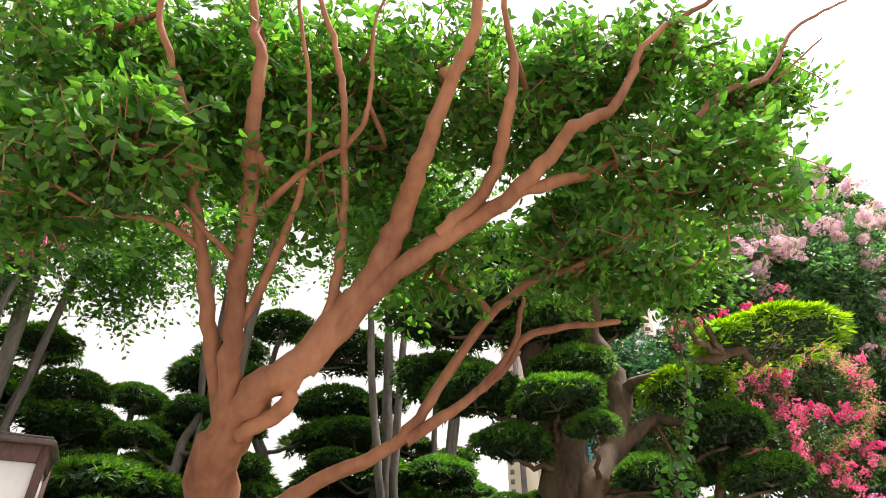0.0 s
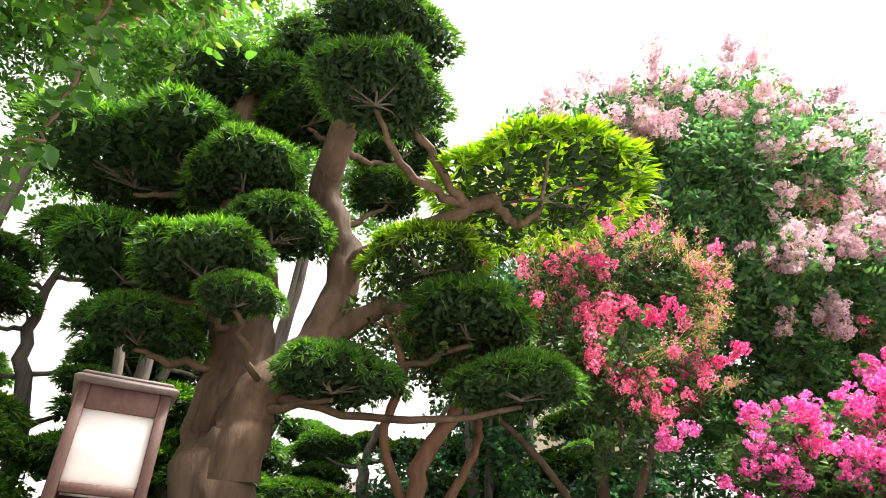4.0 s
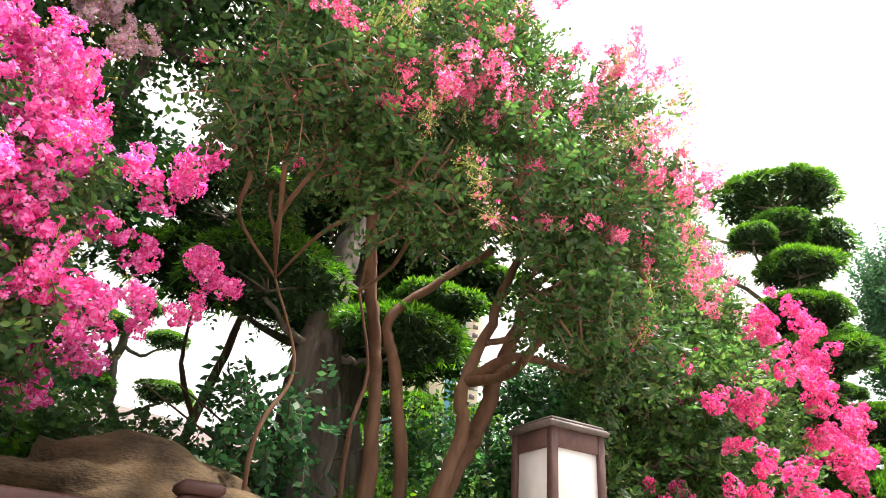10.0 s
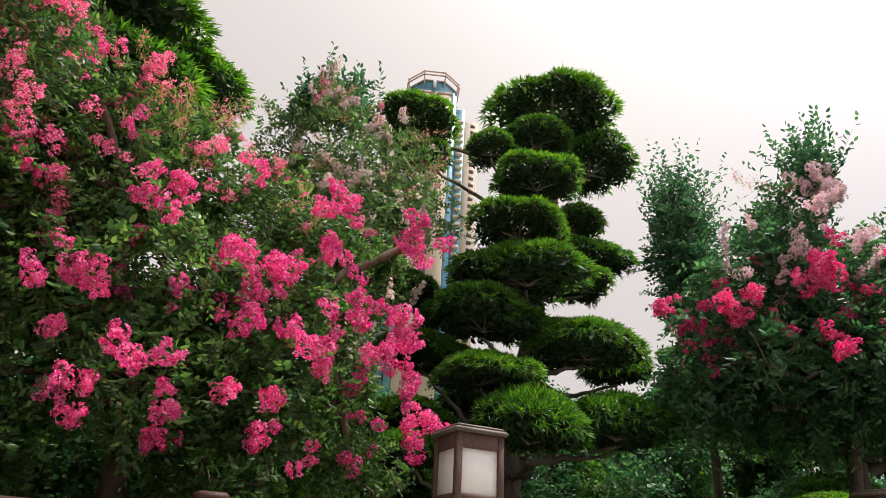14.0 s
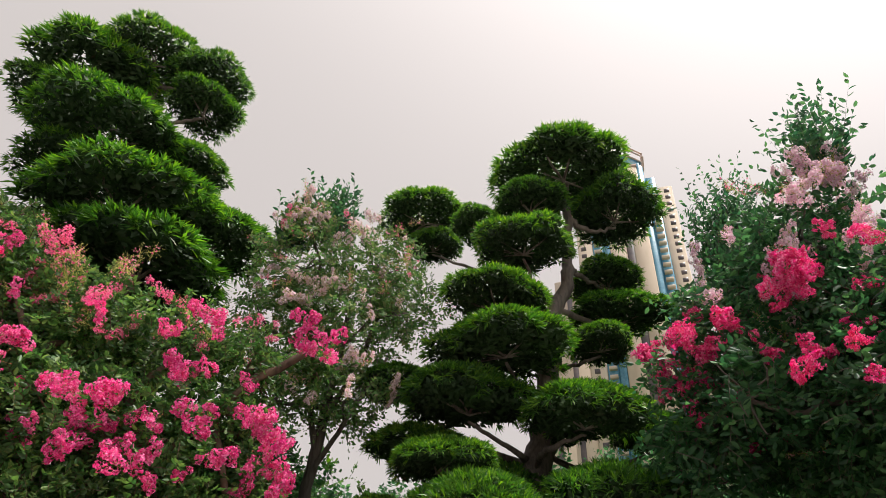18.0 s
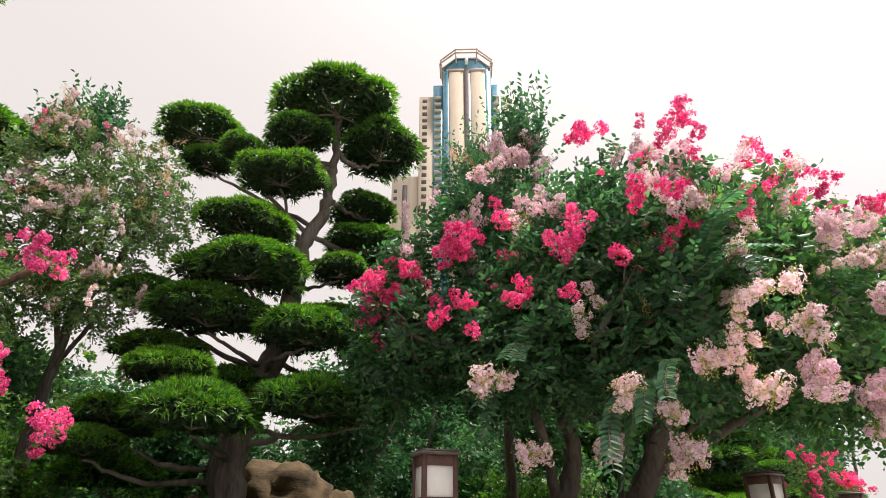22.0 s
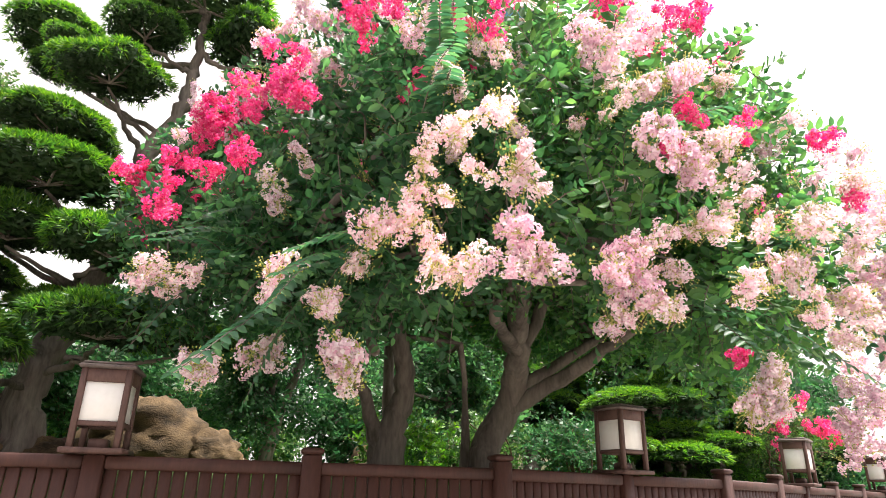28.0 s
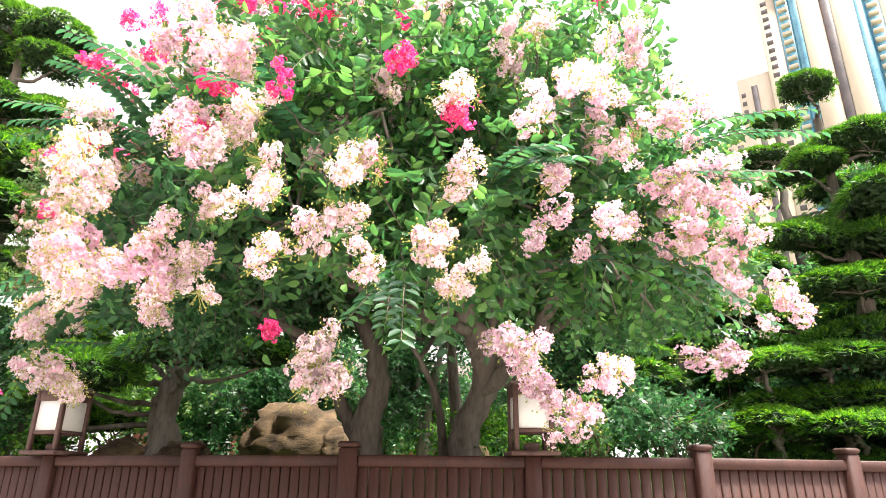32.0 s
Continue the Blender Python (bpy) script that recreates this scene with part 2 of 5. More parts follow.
def mesh_np(name, groups):
    """A mesh from blocks of (vertices, faces, material); faces of one block have one size."""
    me = bpy.data.meshes.new(name)
    off, vs, loops, starts, totals, mats, idx, lstart = 0, [], [], [], [], [], [], 0
    for v, f, mat in groups:
        v, f = np.asarray(v, np.float32), np.asarray(f, np.int32)
        if not len(f):
            continue
        if mat not in mats:
            mats.append(mat)
        vs.append(v)
        loops.append((f + off).ravel())
        starts.append(lstart + np.arange(len(f)) * f.shape[1])
        totals.append(np.full(len(f), f.shape[1]))
        idx.append(np.full(len(f), mats.index(mat)))
        off += len(v)
        lstart += f.size
    vs, loops = np.concatenate(vs), np.concatenate(loops)
    starts, totals, idx = np.concatenate(starts), np.concatenate(totals), np.concatenate(idx)
    me.vertices.add(len(vs)); me.vertices.foreach_set("co", vs.ravel())
    me.loops.add(len(loops)); me.loops.foreach_set("vertex_index", loops.astype(np.int32))
    me.polygons.add(len(starts)); me.polygons.foreach_set("loop_start", starts.astype(np.int32))
    me.polygons.foreach_set("loop_total", totals.astype(np.int32))
    me.polygons.foreach_set("material_index", idx.astype(np.int32))
    for m in mats:
        me.materials.append(m)
    me.update(calc_edges=True)
    me.validate()
    return me


def piece(name, me, parent=None, label="", at=None):
    ob = new(name, me)
    if parent is not None:
        ob.parent = parent
    if at is not None:
        ob.matrix_local = at
    if label:
        tagged(ob, label)
    return ob


def thing(name, at, label, category, group="", kind=""):
    ob = new(name)
    ob.empty_display_size = 0.1
    ob.matrix_world = at
    return tagged(ob, label, category, group, kind)


def box_np(x0, x1, y0, y1, z0, z1, bevel=0.0):
    """A box with chamfered upright edges and top."""
    b = min(bevel, (x1 - x0) / 3, (y1 - y0) / 3, (z1 - z0) / 3)
    ring = lambda i: [(x0 + b + i, y0 + i), (x1 - b - i, y0 + i), (x1 - i, y0 + b + i), (x1 - i, y1 - b - i),
                      (x1 - b - i, y1 - i), (x0 + b + i, y1 - i), (x0 + i, y1 - b - i), (x0 + i, y0 + b + i)]
    v = [(*p, z0) for p in ring(b)] + [(*p, z0 + b) for p in ring(0)] + [(*p, z1 - b) for p in ring(0)] + [(*p, z1) for p in ring(b)]
    q = [(8 * k + i, 8 * k + (i + 1) % 8, 8 * k + 8 + (i + 1) % 8, 8 * k + 8 + i) for k in range(3) for i in range(8)]
    q += [(0, 3, 2, 1), (0, 5, 4, 3), (0, 7, 6, 5), (24, 25, 26, 27), (24, 27, 28, 29), (24, 29, 30, 31)]
    return np.array(v), np.array(q)


def boxes_mesh(name, boxes, mat, bevel=0.006):
    return mesh_np(name, [(*box_np(*b, bevel=bevel), mat) for b in boxes])


def smooth_line(points, steps=6, wiggle=0.0, seed=0):
    """A Catmull-Rom curve through the points, slightly crooked."""
    r = np.random.default_rng(seed)
    p = np.asarray(points, float)
    p = np.concatenate([[2 * p[0] - p[1]], p, [2 * p[-1] - p[-2]]])
    out = []
    for i in range(1, len(p) - 2):
        for s in np.arange(steps) / steps:
            a, b, c, d = p[i - 1 : i + 3]
            out.append(0.5 * (2 * b + (c - a) * s + (2 * a - 5 * b + 4 * c - d) * s**2 + (3 * b - a - 3 * c + d) * s**3))
    out.append(p[-2])
    out = np.array(out)
    if wiggle:
        out[1:-1] += r.normal(0, wiggle, (len(out) - 2, 3))
    return out


def tube(line, r0, r1, sides=9, lumpy=0.12, seed=0, flare=0.0):
    """A tapered, slightly knobbly limb along a line."""
    r = np.random.default_rng(seed)
    line = np.asarray(line, float)
    n = len(line)
    tang = np.gradient(line, axis=0)
    tang /= np.linalg.norm(tang, axis=1)[:, None] + 1e-9
    ref = np.array([0.3, 1.0, 0.2])
    s = np.cross(tang, ref); s /= np.linalg.norm(s, axis=1)[:, None] + 1e-9
    u = np.cross(s, tang)
    k = np.linspace(0, 1, n)
    rad = r0 + (r1 - r0) * k**0.85 + flare * np.exp(-k * 9)
    ang = np.arange(sides) / sides * 2 * np.pi
    bumps = 1 + lumpy * np.sin(ang[None] * 2 + k[:, None] * 7 + r.uniform(0, 6)) + lumpy * r.normal(0, 0.45, (n, sides))
    v = line[:, None] + (rad[:, None] * bumps)[..., None] * (np.cos(ang)[None, :, None] * s[:, None] + np.sin(ang)[None, :, None] * u[:, None])
    v = np.concatenate([v.reshape(-1, 3), line[-1:] + tang[-1:] * r1])
    i, j = np.meshgrid(np.arange(n - 1), np.arange(sides), indexing="ij")
    a, b = (i * sides + j).ravel(), (i * sides + (j + 1) % sides).ravel()
    q = np.stack([a, b, b + sides, a + sides], 1)
    cap = [((n - 1) * sides + m, (n - 1) * sides + (m + 1) % sides, n * sides, n * sides) for m in range(sides)]
    return v, q, np.array(cap)[:, :3]


def tube_mesh(name, tubes, mat):
    groups = []
    for v, q, cap in tubes:
        groups.append((v, q, mat))
        groups.append((v, cap, mat))
    me = mesh_np(name, groups)
    me.polygons.foreach_set("use_smooth", np.ones(len(me.polygons), bool))
    return me


def unit(v):
    return v / (np.linalg.norm(v, axis=-1, keepdims=True) + 1e-9)


def leaves(pos, along, normal, length, width, lite=False):
    """Folded pointed leaves, four triangles each; two when lite."""
    n = len(pos)
    if lite:
        s = np.cross(along, normal)
        s = s / (np.linalg.norm(s, axis=1)[:, None] + 1e-9) * np.broadcast_to(width, n)[:, None] * 0.55
        a = along * np.broadcast_to(length, n)[:, None]
        v = np.stack([pos, pos + a * 0.48 + s, pos + a - normal * 0.01, pos + a * 0.48 - s], 1).reshape(-1, 3)
        return v, np.arange(n)[:, None] * 4 + [0, 1, 2, 3]
    side = unit(np.cross(along, normal))
    up = unit(np.cross(side, along))
    L, Wd = np.broadcast_to(length, n)[:, None], np.broadcast_to(width, n)[:, None]
    base, tip = pos, pos + along * L - up * L * 0.12
    m1, m2 = pos + along * L * 0.32, pos + along * L * 0.68
    r1, r2 = m1 + side * Wd * 0.48 + up * Wd * 0.16, m2 + side * Wd * 0.42 + up * Wd * 0.1
    l1, l2 = m1 - side * Wd * 0.48 + up * Wd * 0.16, m2 - side * Wd * 0.42 + up * Wd * 0.1
    v = np.stack([base, r1, r2, tip, l2, l1], 1).reshape(-1, 3)
    k = np.arange(n)[:, None] * 6
    return v, np.concatenate([k + [0, 1, 2, 3], k + [0, 3, 4, 5]])


def in_lobes(lobes, n, r, shell=0.35, low=-1.0):
    """Points and outward directions in a set of ellipsoids (x, y, z, rx, ry, rz), denser near their skins."""
    lobes = np.asarray(lobes, float)
    size = lobes[:, 3] * lobes[:, 4] + lobes[:, 4] * lobes[:, 5] + lobes[:, 3] * lobes[:, 5]
    pick = r.choice(len(lobes), n, p=size / size.sum())
    d = unit(r.normal(size=(n, 3)))
    d[:, 2] = np.where(d[:, 2] < low, -d[:, 2], d[:, 2])
    rad = 1 - shell * r.random(n) ** 1.6
    lump = 1 + 0.16 * np.sin(d[:, 0] * 5 + pick) * np.sin(d[:, 1] * 4.3 + 2 * pick) + 0.10 * r.normal(size=n)
    p = lobes[pick, :3] + d * (rad * lump)[:, None] * lobes[pick, 3:6]
    return p, unit(d / lobes[pick, 3:6]), pick


def sprigs(lobes, count, per, twig, size, mat, seed, droop=0.3, shell=0.5, wood=BARK_BROWN, aspect=0.5, lite=False):
    """Leafy twigs: two rows of leaves along each twig, and the twig itself."""
    r = np.random.default_rng(seed)
    p, out, _ = in_lobes(lobes, count, r, shell)
    d = unit(out * 0.8 + r.normal(0, 0.55, (count, 3)) + [0, 0, 0.15])
    side = unit(np.cross(d, r.normal(0, 0.5, (count, 3)) + [0, 0, 1]))
    ln = twig * r.uniform(0.6, 1.3, count)
    p = p - d * (ln * 0.5)[:, None]
    groups = []
    for k in range(per):
        s = (k + 0.6) / per
        c = p + d * (ln * s)[:, None] - np.array([0, 0, 1]) * (ln * droop * s * s)[:, None]
        sign = 1 if k % 2 else -1
        al = unit(d * 0.55 + side * sign * 0.9 + r.normal(0, 0.22, (count, 3)) - [0, 0, 0.12])
        nm = unit(np.cross(d, side) * 1.0 + r.normal(0, 0.35, (count, 3)) + [0, 0, 0.5])
        sz = size * r.uniform(0.6, 1.25, count) * (1.1 - 0.35 * s)
        groups.append((*leaves(c, al, nm, sz, sz * aspect, lite), mat))
    tip = p + d * ln[:, None] - np.array([0, 0, 1]) * (ln * droop)[:, None]
    mid = p + d * (ln * 0.5)[:, None] - np.array([0, 0, 1]) * (ln * droop * 0.25)[:, None]
    w = side * 0.0028
    v = np.stack([p - w, p + w, mid + w, mid - w, tip], 1).reshape(-1, 3)
    k = np.arange(count)[:, None] * 5
    groups.append((v, k + [0, 1, 2, 3], wood))
    groups.append((v, k + [3, 2, 4], wood))
    return groups


def panicle(name, petal, seed, size=0.12, tall=1.2, florets=60, buds=10, bud_mat=BUD, petal_size=0.155):
    """One crape-myrtle flower head: crinkled five-petalled florets round a cone, with buds and stalks."""
    r = np.random.default_rng(seed)
    lumps = unit(r.normal(size=(13, 3)) + [0, 0, 0.15]) * [0.74, 0.74, 0.8] * r.uniform(0.5, 1.0, (13, 1))
    pick = r.integers(0, 13, florets)
    d = unit(r.normal(size=(florets, 3)) + lumps[pick] * 0.7)
    c = (lumps[pick] + d * 0.27 * r.uniform(0.7, 1.1, (florets, 1))) * size * [1, 1, tall]
    out = unit(d + c / size * 0.5)
    a = unit(np.cross(out, r.normal(size=(florets, 3))))
    b = np.cross(out, a)
    vs, k = [], np.arange(florets * 3)[:, None] * 4
    pr = size * petal_size * r.uniform(0.75, 1.2, (florets, 1))
    for i in range(3):
        th = i / 3 * 2 * np.pi + r.uniform(-0.3, 0.3, florets)
        ray = np.cos(th)[:, None] * a + np.sin(th)[:, None] * b
        tan = -np.sin(th)[:, None] * a + np.cos(th)[:, None] * b
        vs.append(np.stack([c, c + ray * pr * 0.7 + tan * pr * 0.6 + out * r.uniform(-0.3, 0.6, (florets, 1)) * pr, c + ray * pr * r.uniform(0.9, 1.25, (florets, 1)) + out * r.uniform(-0.5, 0.5, (florets, 1)) * pr,
                            c + ray * pr * 0.7 - tan * pr * 0.6 + out * r.uniform(-0.3, 0.6, (florets, 1)) * pr], 1))
    v = np.stack(vs, 1).reshape(-1, 3)
    groups = [(v, k + [0, 1, 2, 3], petal)]
    if buds:
        p = unit(r.normal(size=(buds, 3))) * size * [0.95, 0.95, tall] * r.uniform(0.7, 1.15, (buds, 1))
        e = size * 0.065
        oct_ = np.array([(e, 0, 0), (-e, 0, 0), (0, e, 0), (0, -e, 0), (0, 0, e), (0, 0, -e)])
        v = (p[:, None] + oct_).reshape(-1, 3)
        k = np.arange(buds)[:, None, None] * 6
        f = (k + np.array([(0, 2, 4), (2, 1, 4), (1, 3, 4), (3, 0, 4), (2, 0, 5), (1, 2, 5), (3, 1, 5), (0, 3, 5)])).reshape(-1, 3)
        groups.append((v, f, bud_mat))
        w = unit(np.cross(p, [0.3, 0.2, 1.0])) * size * 0.02
        v = np.stack([w * 0, w, p + w, p], 1).reshape(-1, 3)
        groups.append((v, np.arange(buds)[:, None] * 4 + [0, 1, 2, 3], bud_mat))
    return mesh_np(name, groups)


HEADS = {}
for key, (petal, size, tall, nf, nb, bud) in {
    "magenta": (MAGENTA, 0.115, 0.95, 105, 4, BUD), "rose": (ROSE, 0.11, 1.0, 95, 6, BUD_RED), "crimson": (RED, 0.105, 1.0, 95, 4, BUD_RED), "salmon": (SALMON, 0.085, 1.15, 52, 12, BUD_RED),
    "lilac": (LILAC, 0.115, 1.25, 120, 24, BUD), "cream": (CREAM, 0.115, 1.3, 115, 44, BUD), "buds": (SALMON, 0.10, 1.6, 8, 34, BUD),
}.items():
    HEADS[key] = [panicle("flower_head_" + key, petal, 40 + i + 10 * len(HEADS), size, tall, nf, nb, bud) for i in range(5)]


def limb_line(a, b, r, sag=0.0, bend=0.12):
    a, b = np.asarray(a, float), np.asarray(b, float)
    ln = np.linalg.norm(b - a)
    m1 = a + (b - a) * 0.35 + r.normal(0, bend * ln * 0.5, 3) + [0, 0, sag]
    m2 = a + (b - a) * 0.7 + r.normal(0, bend * ln * 0.5, 3) + [0, 0, sag]
    return [a, m1, m2, b]


def crape_myrtle(label, base, stems, lobes, leaf, leaf_size, count, heads, seed, bark=BARK_BROWN, per=10, twig=0.28, shell=0.55, face=(0, -0.8, 0.45), focus=(), aspect=0.5, droop=0.3, fan=5, shoots=(), fronds=(), lite=False):
    """A flowering tree: stems (radius at the foot, radius at the end, points), limbs to each lobe, leafy twigs, flower heads."""
    r = np.random.default_rng(seed)
    base = Vector(base)
    tree = thing("crape_myrtle", Matrix.Translation(base), label, "tree")
    b = np.array(base)
    ends = []
    for n, (r0, r1, pts) in enumerate(stems):
        line = smooth_line(np.array(pts, float) - b, 7, r0 * 0.10, seed + n)
        ob = piece("trunk" if n == 0 else "limb", tube_mesh("limb", [tube(line, r0, r1, 10, 0.10, seed + n, r0 * 0.5 if n == 0 else 0)], bark), tree)
        ends += [(line[i], r0 + (r1 - r0) * i / len(line)) for i in range(len(line) // 2, len(line))]
    lob = np.array([l if len(l) == 6 else (*l[:3], l[3], l[3], l[3] * 0.85) for l in lobes], float)
    lob[:, :3] -= b
    for n, l in enumerate(lob):
        e, er = min(ends, key=lambda q: np.linalg.norm(q[0] - l[:3]) + (0.5 if q[0][2] > l[2] else 0))
        centre = l[:3] - [0, 0, l[5] * 0.25]
        tubes = [tube(smooth_line(limb_line(e, centre, r), 5), min(er, 0.035 + 0.02 * l[3]) * 0.9, 0.016, 7, 0.1, seed + 50 + n)]
        for _ in range(fan):
            d = unit(r.normal(size=3) + [0, 0, 0.25])
            q = centre + d * l[3:6] * 0.9
            tubes.append(tube(smooth_line(limb_line(centre + d * 0.02, q, r, bend=0.2), 4), 0.013, 0.004, 5, 0.1, seed + n))
        piece("branch", tube_mesh("branch", tubes, bark), tree)
    piece("crown", mesh_np("crown", sprigs(lob, count, per, twig, leaf_size, leaf, seed + 3, droop, shell, bark, aspect, lite)), tree)
    def head(kind, place, axis, s):
        m = Matrix.Translation(Vector(place)) @ Vector(axis).to_track_quat("Z", "Y").to_matrix().to_4x4() @ Matrix.Rotation(r.uniform(0, 6.28), 4, "Z") @ Matrix.Diagonal((s, s, s * r.uniform(0.85, 1.3), 1))
        piece("flower_head", HEADS[kind][int(r.integers(5))], tree, at=m)

    fd = unit(np.array(face, float))
    for kind, number, scale, where in heads:
        pool = lob if where is None else lob[list(where)]
        left = number
        p, out, _ = in_lobes(pool, number * 6, r, 0.12)
        for i in np.argsort(-(out @ fd + r.normal(0, 0.45, len(out)))):
            if left <= 0:
                break
            n = min(left, int(r.choice([1, 2, 2, 3, 4, 5])))
            left -= n
            run = unit(r.normal(0, 0.7, 3) + out[i] * 0.3 + [0, 0, 0.2])
            for q in range(n):
                s = scale * r.uniform(0.55, 1.15)
                head(kind, p[i] + out[i] * 0.06 + run * (q - (n - 1) / 2) * 0.15 * scale + r.normal(0, 0.03 * scale, 3), out[i] * 0.6 + run * 0.5 + [0, 0, 0.2], s)
    for kind, spots in focus:
        for x, y, z, rad in spots:
            rad *= 1.15
            n = int(min(18, max(3, round((rad / 0.085) ** 1.9))))
            run = unit(r.normal(0, 1, 3) * [1, 0.5, 0.6])
            for q in range(n):
                d = unit(r.normal(size=3)) * rad * 0.72 * r.random() ** 0.4
                d = d + run * (run @ d) * 0.5
                head(kind, np.array((x, y, z)) - b + d, d / rad + r.normal(0, 0.4, 3) + [0, 0, 0.3], min(1.25, 0.55 + rad * 2.2) * r.uniform(0.6, 1.0))
    for x, y, z, wide, high in shoots:
        n = int(60 * wide / 0.3)
        base_p = np.array((x, y, z - high / 2)) - b + r.normal(0, 0.4, (n, 3)) * [wide, wide, high * 0.3]
        lean = unit(r.normal(0, 0.28, (n, 3)) + [0, 0, 1])
        long = high * r.uniform(0.5, 1.0, n)
        groups = []
        for k in range(14):
            c = base_p + lean * (long * (k + 1) / 14)[:, None]
            al = unit(np.cross(lean, r.normal(size=(n, 3))) + lean * 0.7)
            groups.append((*leaves(c, al, unit(np.cross(al, r.normal(size=(n, 3)))), 0.10 * (1.15 - k / 28), 0.036), LEAF_TEAL))
        w = np.array([0.004, 0, 0])
        v = np.stack([base_p - w, base_p + w, base_p + lean * long[:, None]], 1).reshape(-1, 3)
        groups.append((v, np.arange(n)[:, None] * 3 + [0, 1, 2], bark))
        piece("young_growth", mesh_np("young_growth", groups), tree, "blue-green upright young growth")
    for a, e in fronds:
        a, e = np.array(a) - b, np.array(e) - b
        for twist in (0, 1, 2):
            end = e + r.normal(0, 0.12, 3) * min(twist, 1)
            start = a + r.normal(0, 0.08, 3) * min(twist, 1)
            ln = np.linalg.norm(end - start)
            line = smooth_line([start, (start + end) / 2 + [0, 0, 0.10 * ln], end - [0, 0, 0.04 * ln]], 9)
            n = len(line)
            run = unit(np.gradient(line, axis=0))
            side = unit(np.cross(run, [0.1 * r.normal(), 0.1 * r.normal(), 1.0]))
            groups = []
            for sign in (-1, 1):
                al = unit(run * 0.45 + side * sign + r.normal(0, 0.08, (n, 3)) - [0, 0, 0.15])
                nm = unit(np.cross(run, side) * -1 + r.normal(0, 0.15, (n, 3)))
                size = 0.095 * (1 - 0.35 * np.linspace(0, 1, n) ** 2)
                groups.append((*leaves(line, al, nm, size, size * 0.48), LEAF_TEAL))
            v, q, cap = tube(line, 0.005, 0.002, 4, 0.0)
            groups.append((v, q, bark))
            piece("frond", mesh_np("frond", groups), tree, "long arching shoot with paired blue-green leaves")["kind"] = "stuff"
    return tree


def pad_mesh(name, seed, tufts=800, per=9, length=0.15, thick=0.5, width=0.0105, lacy=0.0, green=NEEDLE, heart=3.2):
    """A clipped cushion of long narrow leaves in rosettes, about two across and hollow underneath, round a dark twiggy heart."""
    r = np.random.default_rng(seed)
    a7, b7 = np.arange(8) * 0.785 + r.uniform(0, 0.5, 8), r.uniform(0.38, 0.6, 8)
    blobs = np.concatenate([[[0, 0, 0.08, 0.70, thick * 0.9]], np.column_stack([np.cos(a7) * b7, np.sin(a7) * b7, r.uniform(-0.04, 0.06, 8), r.uniform(0.32, 0.46, 8), thick * r.uniform(0.5, 0.75, 8)])])
    m = tufts * 3
    pick = r.choice(len(blobs), m, p=blobs[:, 3] ** 2 / (blobs[:, 3] ** 2).sum())
    d = unit(r.normal(size=(m, 3)) + [0, 0, 0.55])
    d[:, 2] = np.where(d[:, 2] < -0.3, -d[:, 2], d[:, 2])
    B = blobs[pick]
    p = B[:, :3] + d * B[:, [3, 3, 4]] * (1 + r.normal(0, 0.035, (m, 1)))
    inside = np.zeros(m, bool)
    for q in blobs:
        inside |= (((p - q[:3]) / q[[3, 3, 4]]) ** 2).sum(1) < 0.82
    keep = ~inside & (r.random(m) > lacy * (p[:, 2] < 0.12))
    p, out = p[keep][:tufts], unit(d / B[:, [3, 3, 4]])[keep][:tufts]
    n = len(p)
    P, O = np.repeat(p, per, 0), np.repeat(out, per, 0)
    k = n * per
    fan = np.clip(r.uniform(0.25, 1.15, (k, 1)), 0, 2)
    a = unit(O * 0.75 + unit(r.normal(size=(k, 3))) * fan + [0, 0, 0.30])
    low = P[:, 2:3] < 0.1
    a = unit(a - np.array([0, 0, 0.45]) * low)
    L = length * r.uniform(0.55, 1.25, (k, 1))
    w = unit(np.cross(a, O + r.normal(0, 0.5, (k, 3)))) * width * r.uniform(0.7, 1.3, (k, 1))
    P = P - O * length * 0.3
    mid = P + a * L * 0.5
    tip = P + a * L - np.array([0, 0, 1]) * L * 0.18
    v = np.stack([P, mid + w, tip, mid - w], 1).reshape(-1, 3)
    groups = [(v, np.arange(k)[:, None] * 4 + [0, 1, 2, 3], green)]
    # heart leaves inside the shell, darkened in colour for the shade in there
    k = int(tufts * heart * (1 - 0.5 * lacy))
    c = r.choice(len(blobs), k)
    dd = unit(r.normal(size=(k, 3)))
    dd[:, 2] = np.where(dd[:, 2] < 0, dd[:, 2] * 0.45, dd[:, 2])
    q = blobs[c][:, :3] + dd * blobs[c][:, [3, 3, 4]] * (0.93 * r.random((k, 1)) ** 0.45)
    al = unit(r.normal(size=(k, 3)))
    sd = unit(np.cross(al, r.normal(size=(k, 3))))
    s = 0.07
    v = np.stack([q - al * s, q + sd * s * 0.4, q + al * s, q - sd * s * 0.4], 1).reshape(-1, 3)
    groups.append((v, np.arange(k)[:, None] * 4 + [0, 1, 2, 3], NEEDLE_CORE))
    for _ in range(9):
        th, rr = r.uniform(0, 6.28), r.uniform(0.3, 0.8)
        off = r.normal(0, 0.12, 2)
        line = smooth_line([(0, 0, -thick * 0.3), (np.cos(th) * rr * 0.5 + off[0], np.sin(th) * rr * 0.5 + off[1], -thick * 0.05), (np.cos(th) * rr, np.sin(th) * rr, 0.14)], 3, 0.012)
        v, f, cap = tube(line, 0.02, 0.006, 4, 0.1, 1)
        groups.append((v, f, BARK_GREY))
    return mesh_np(name, groups)


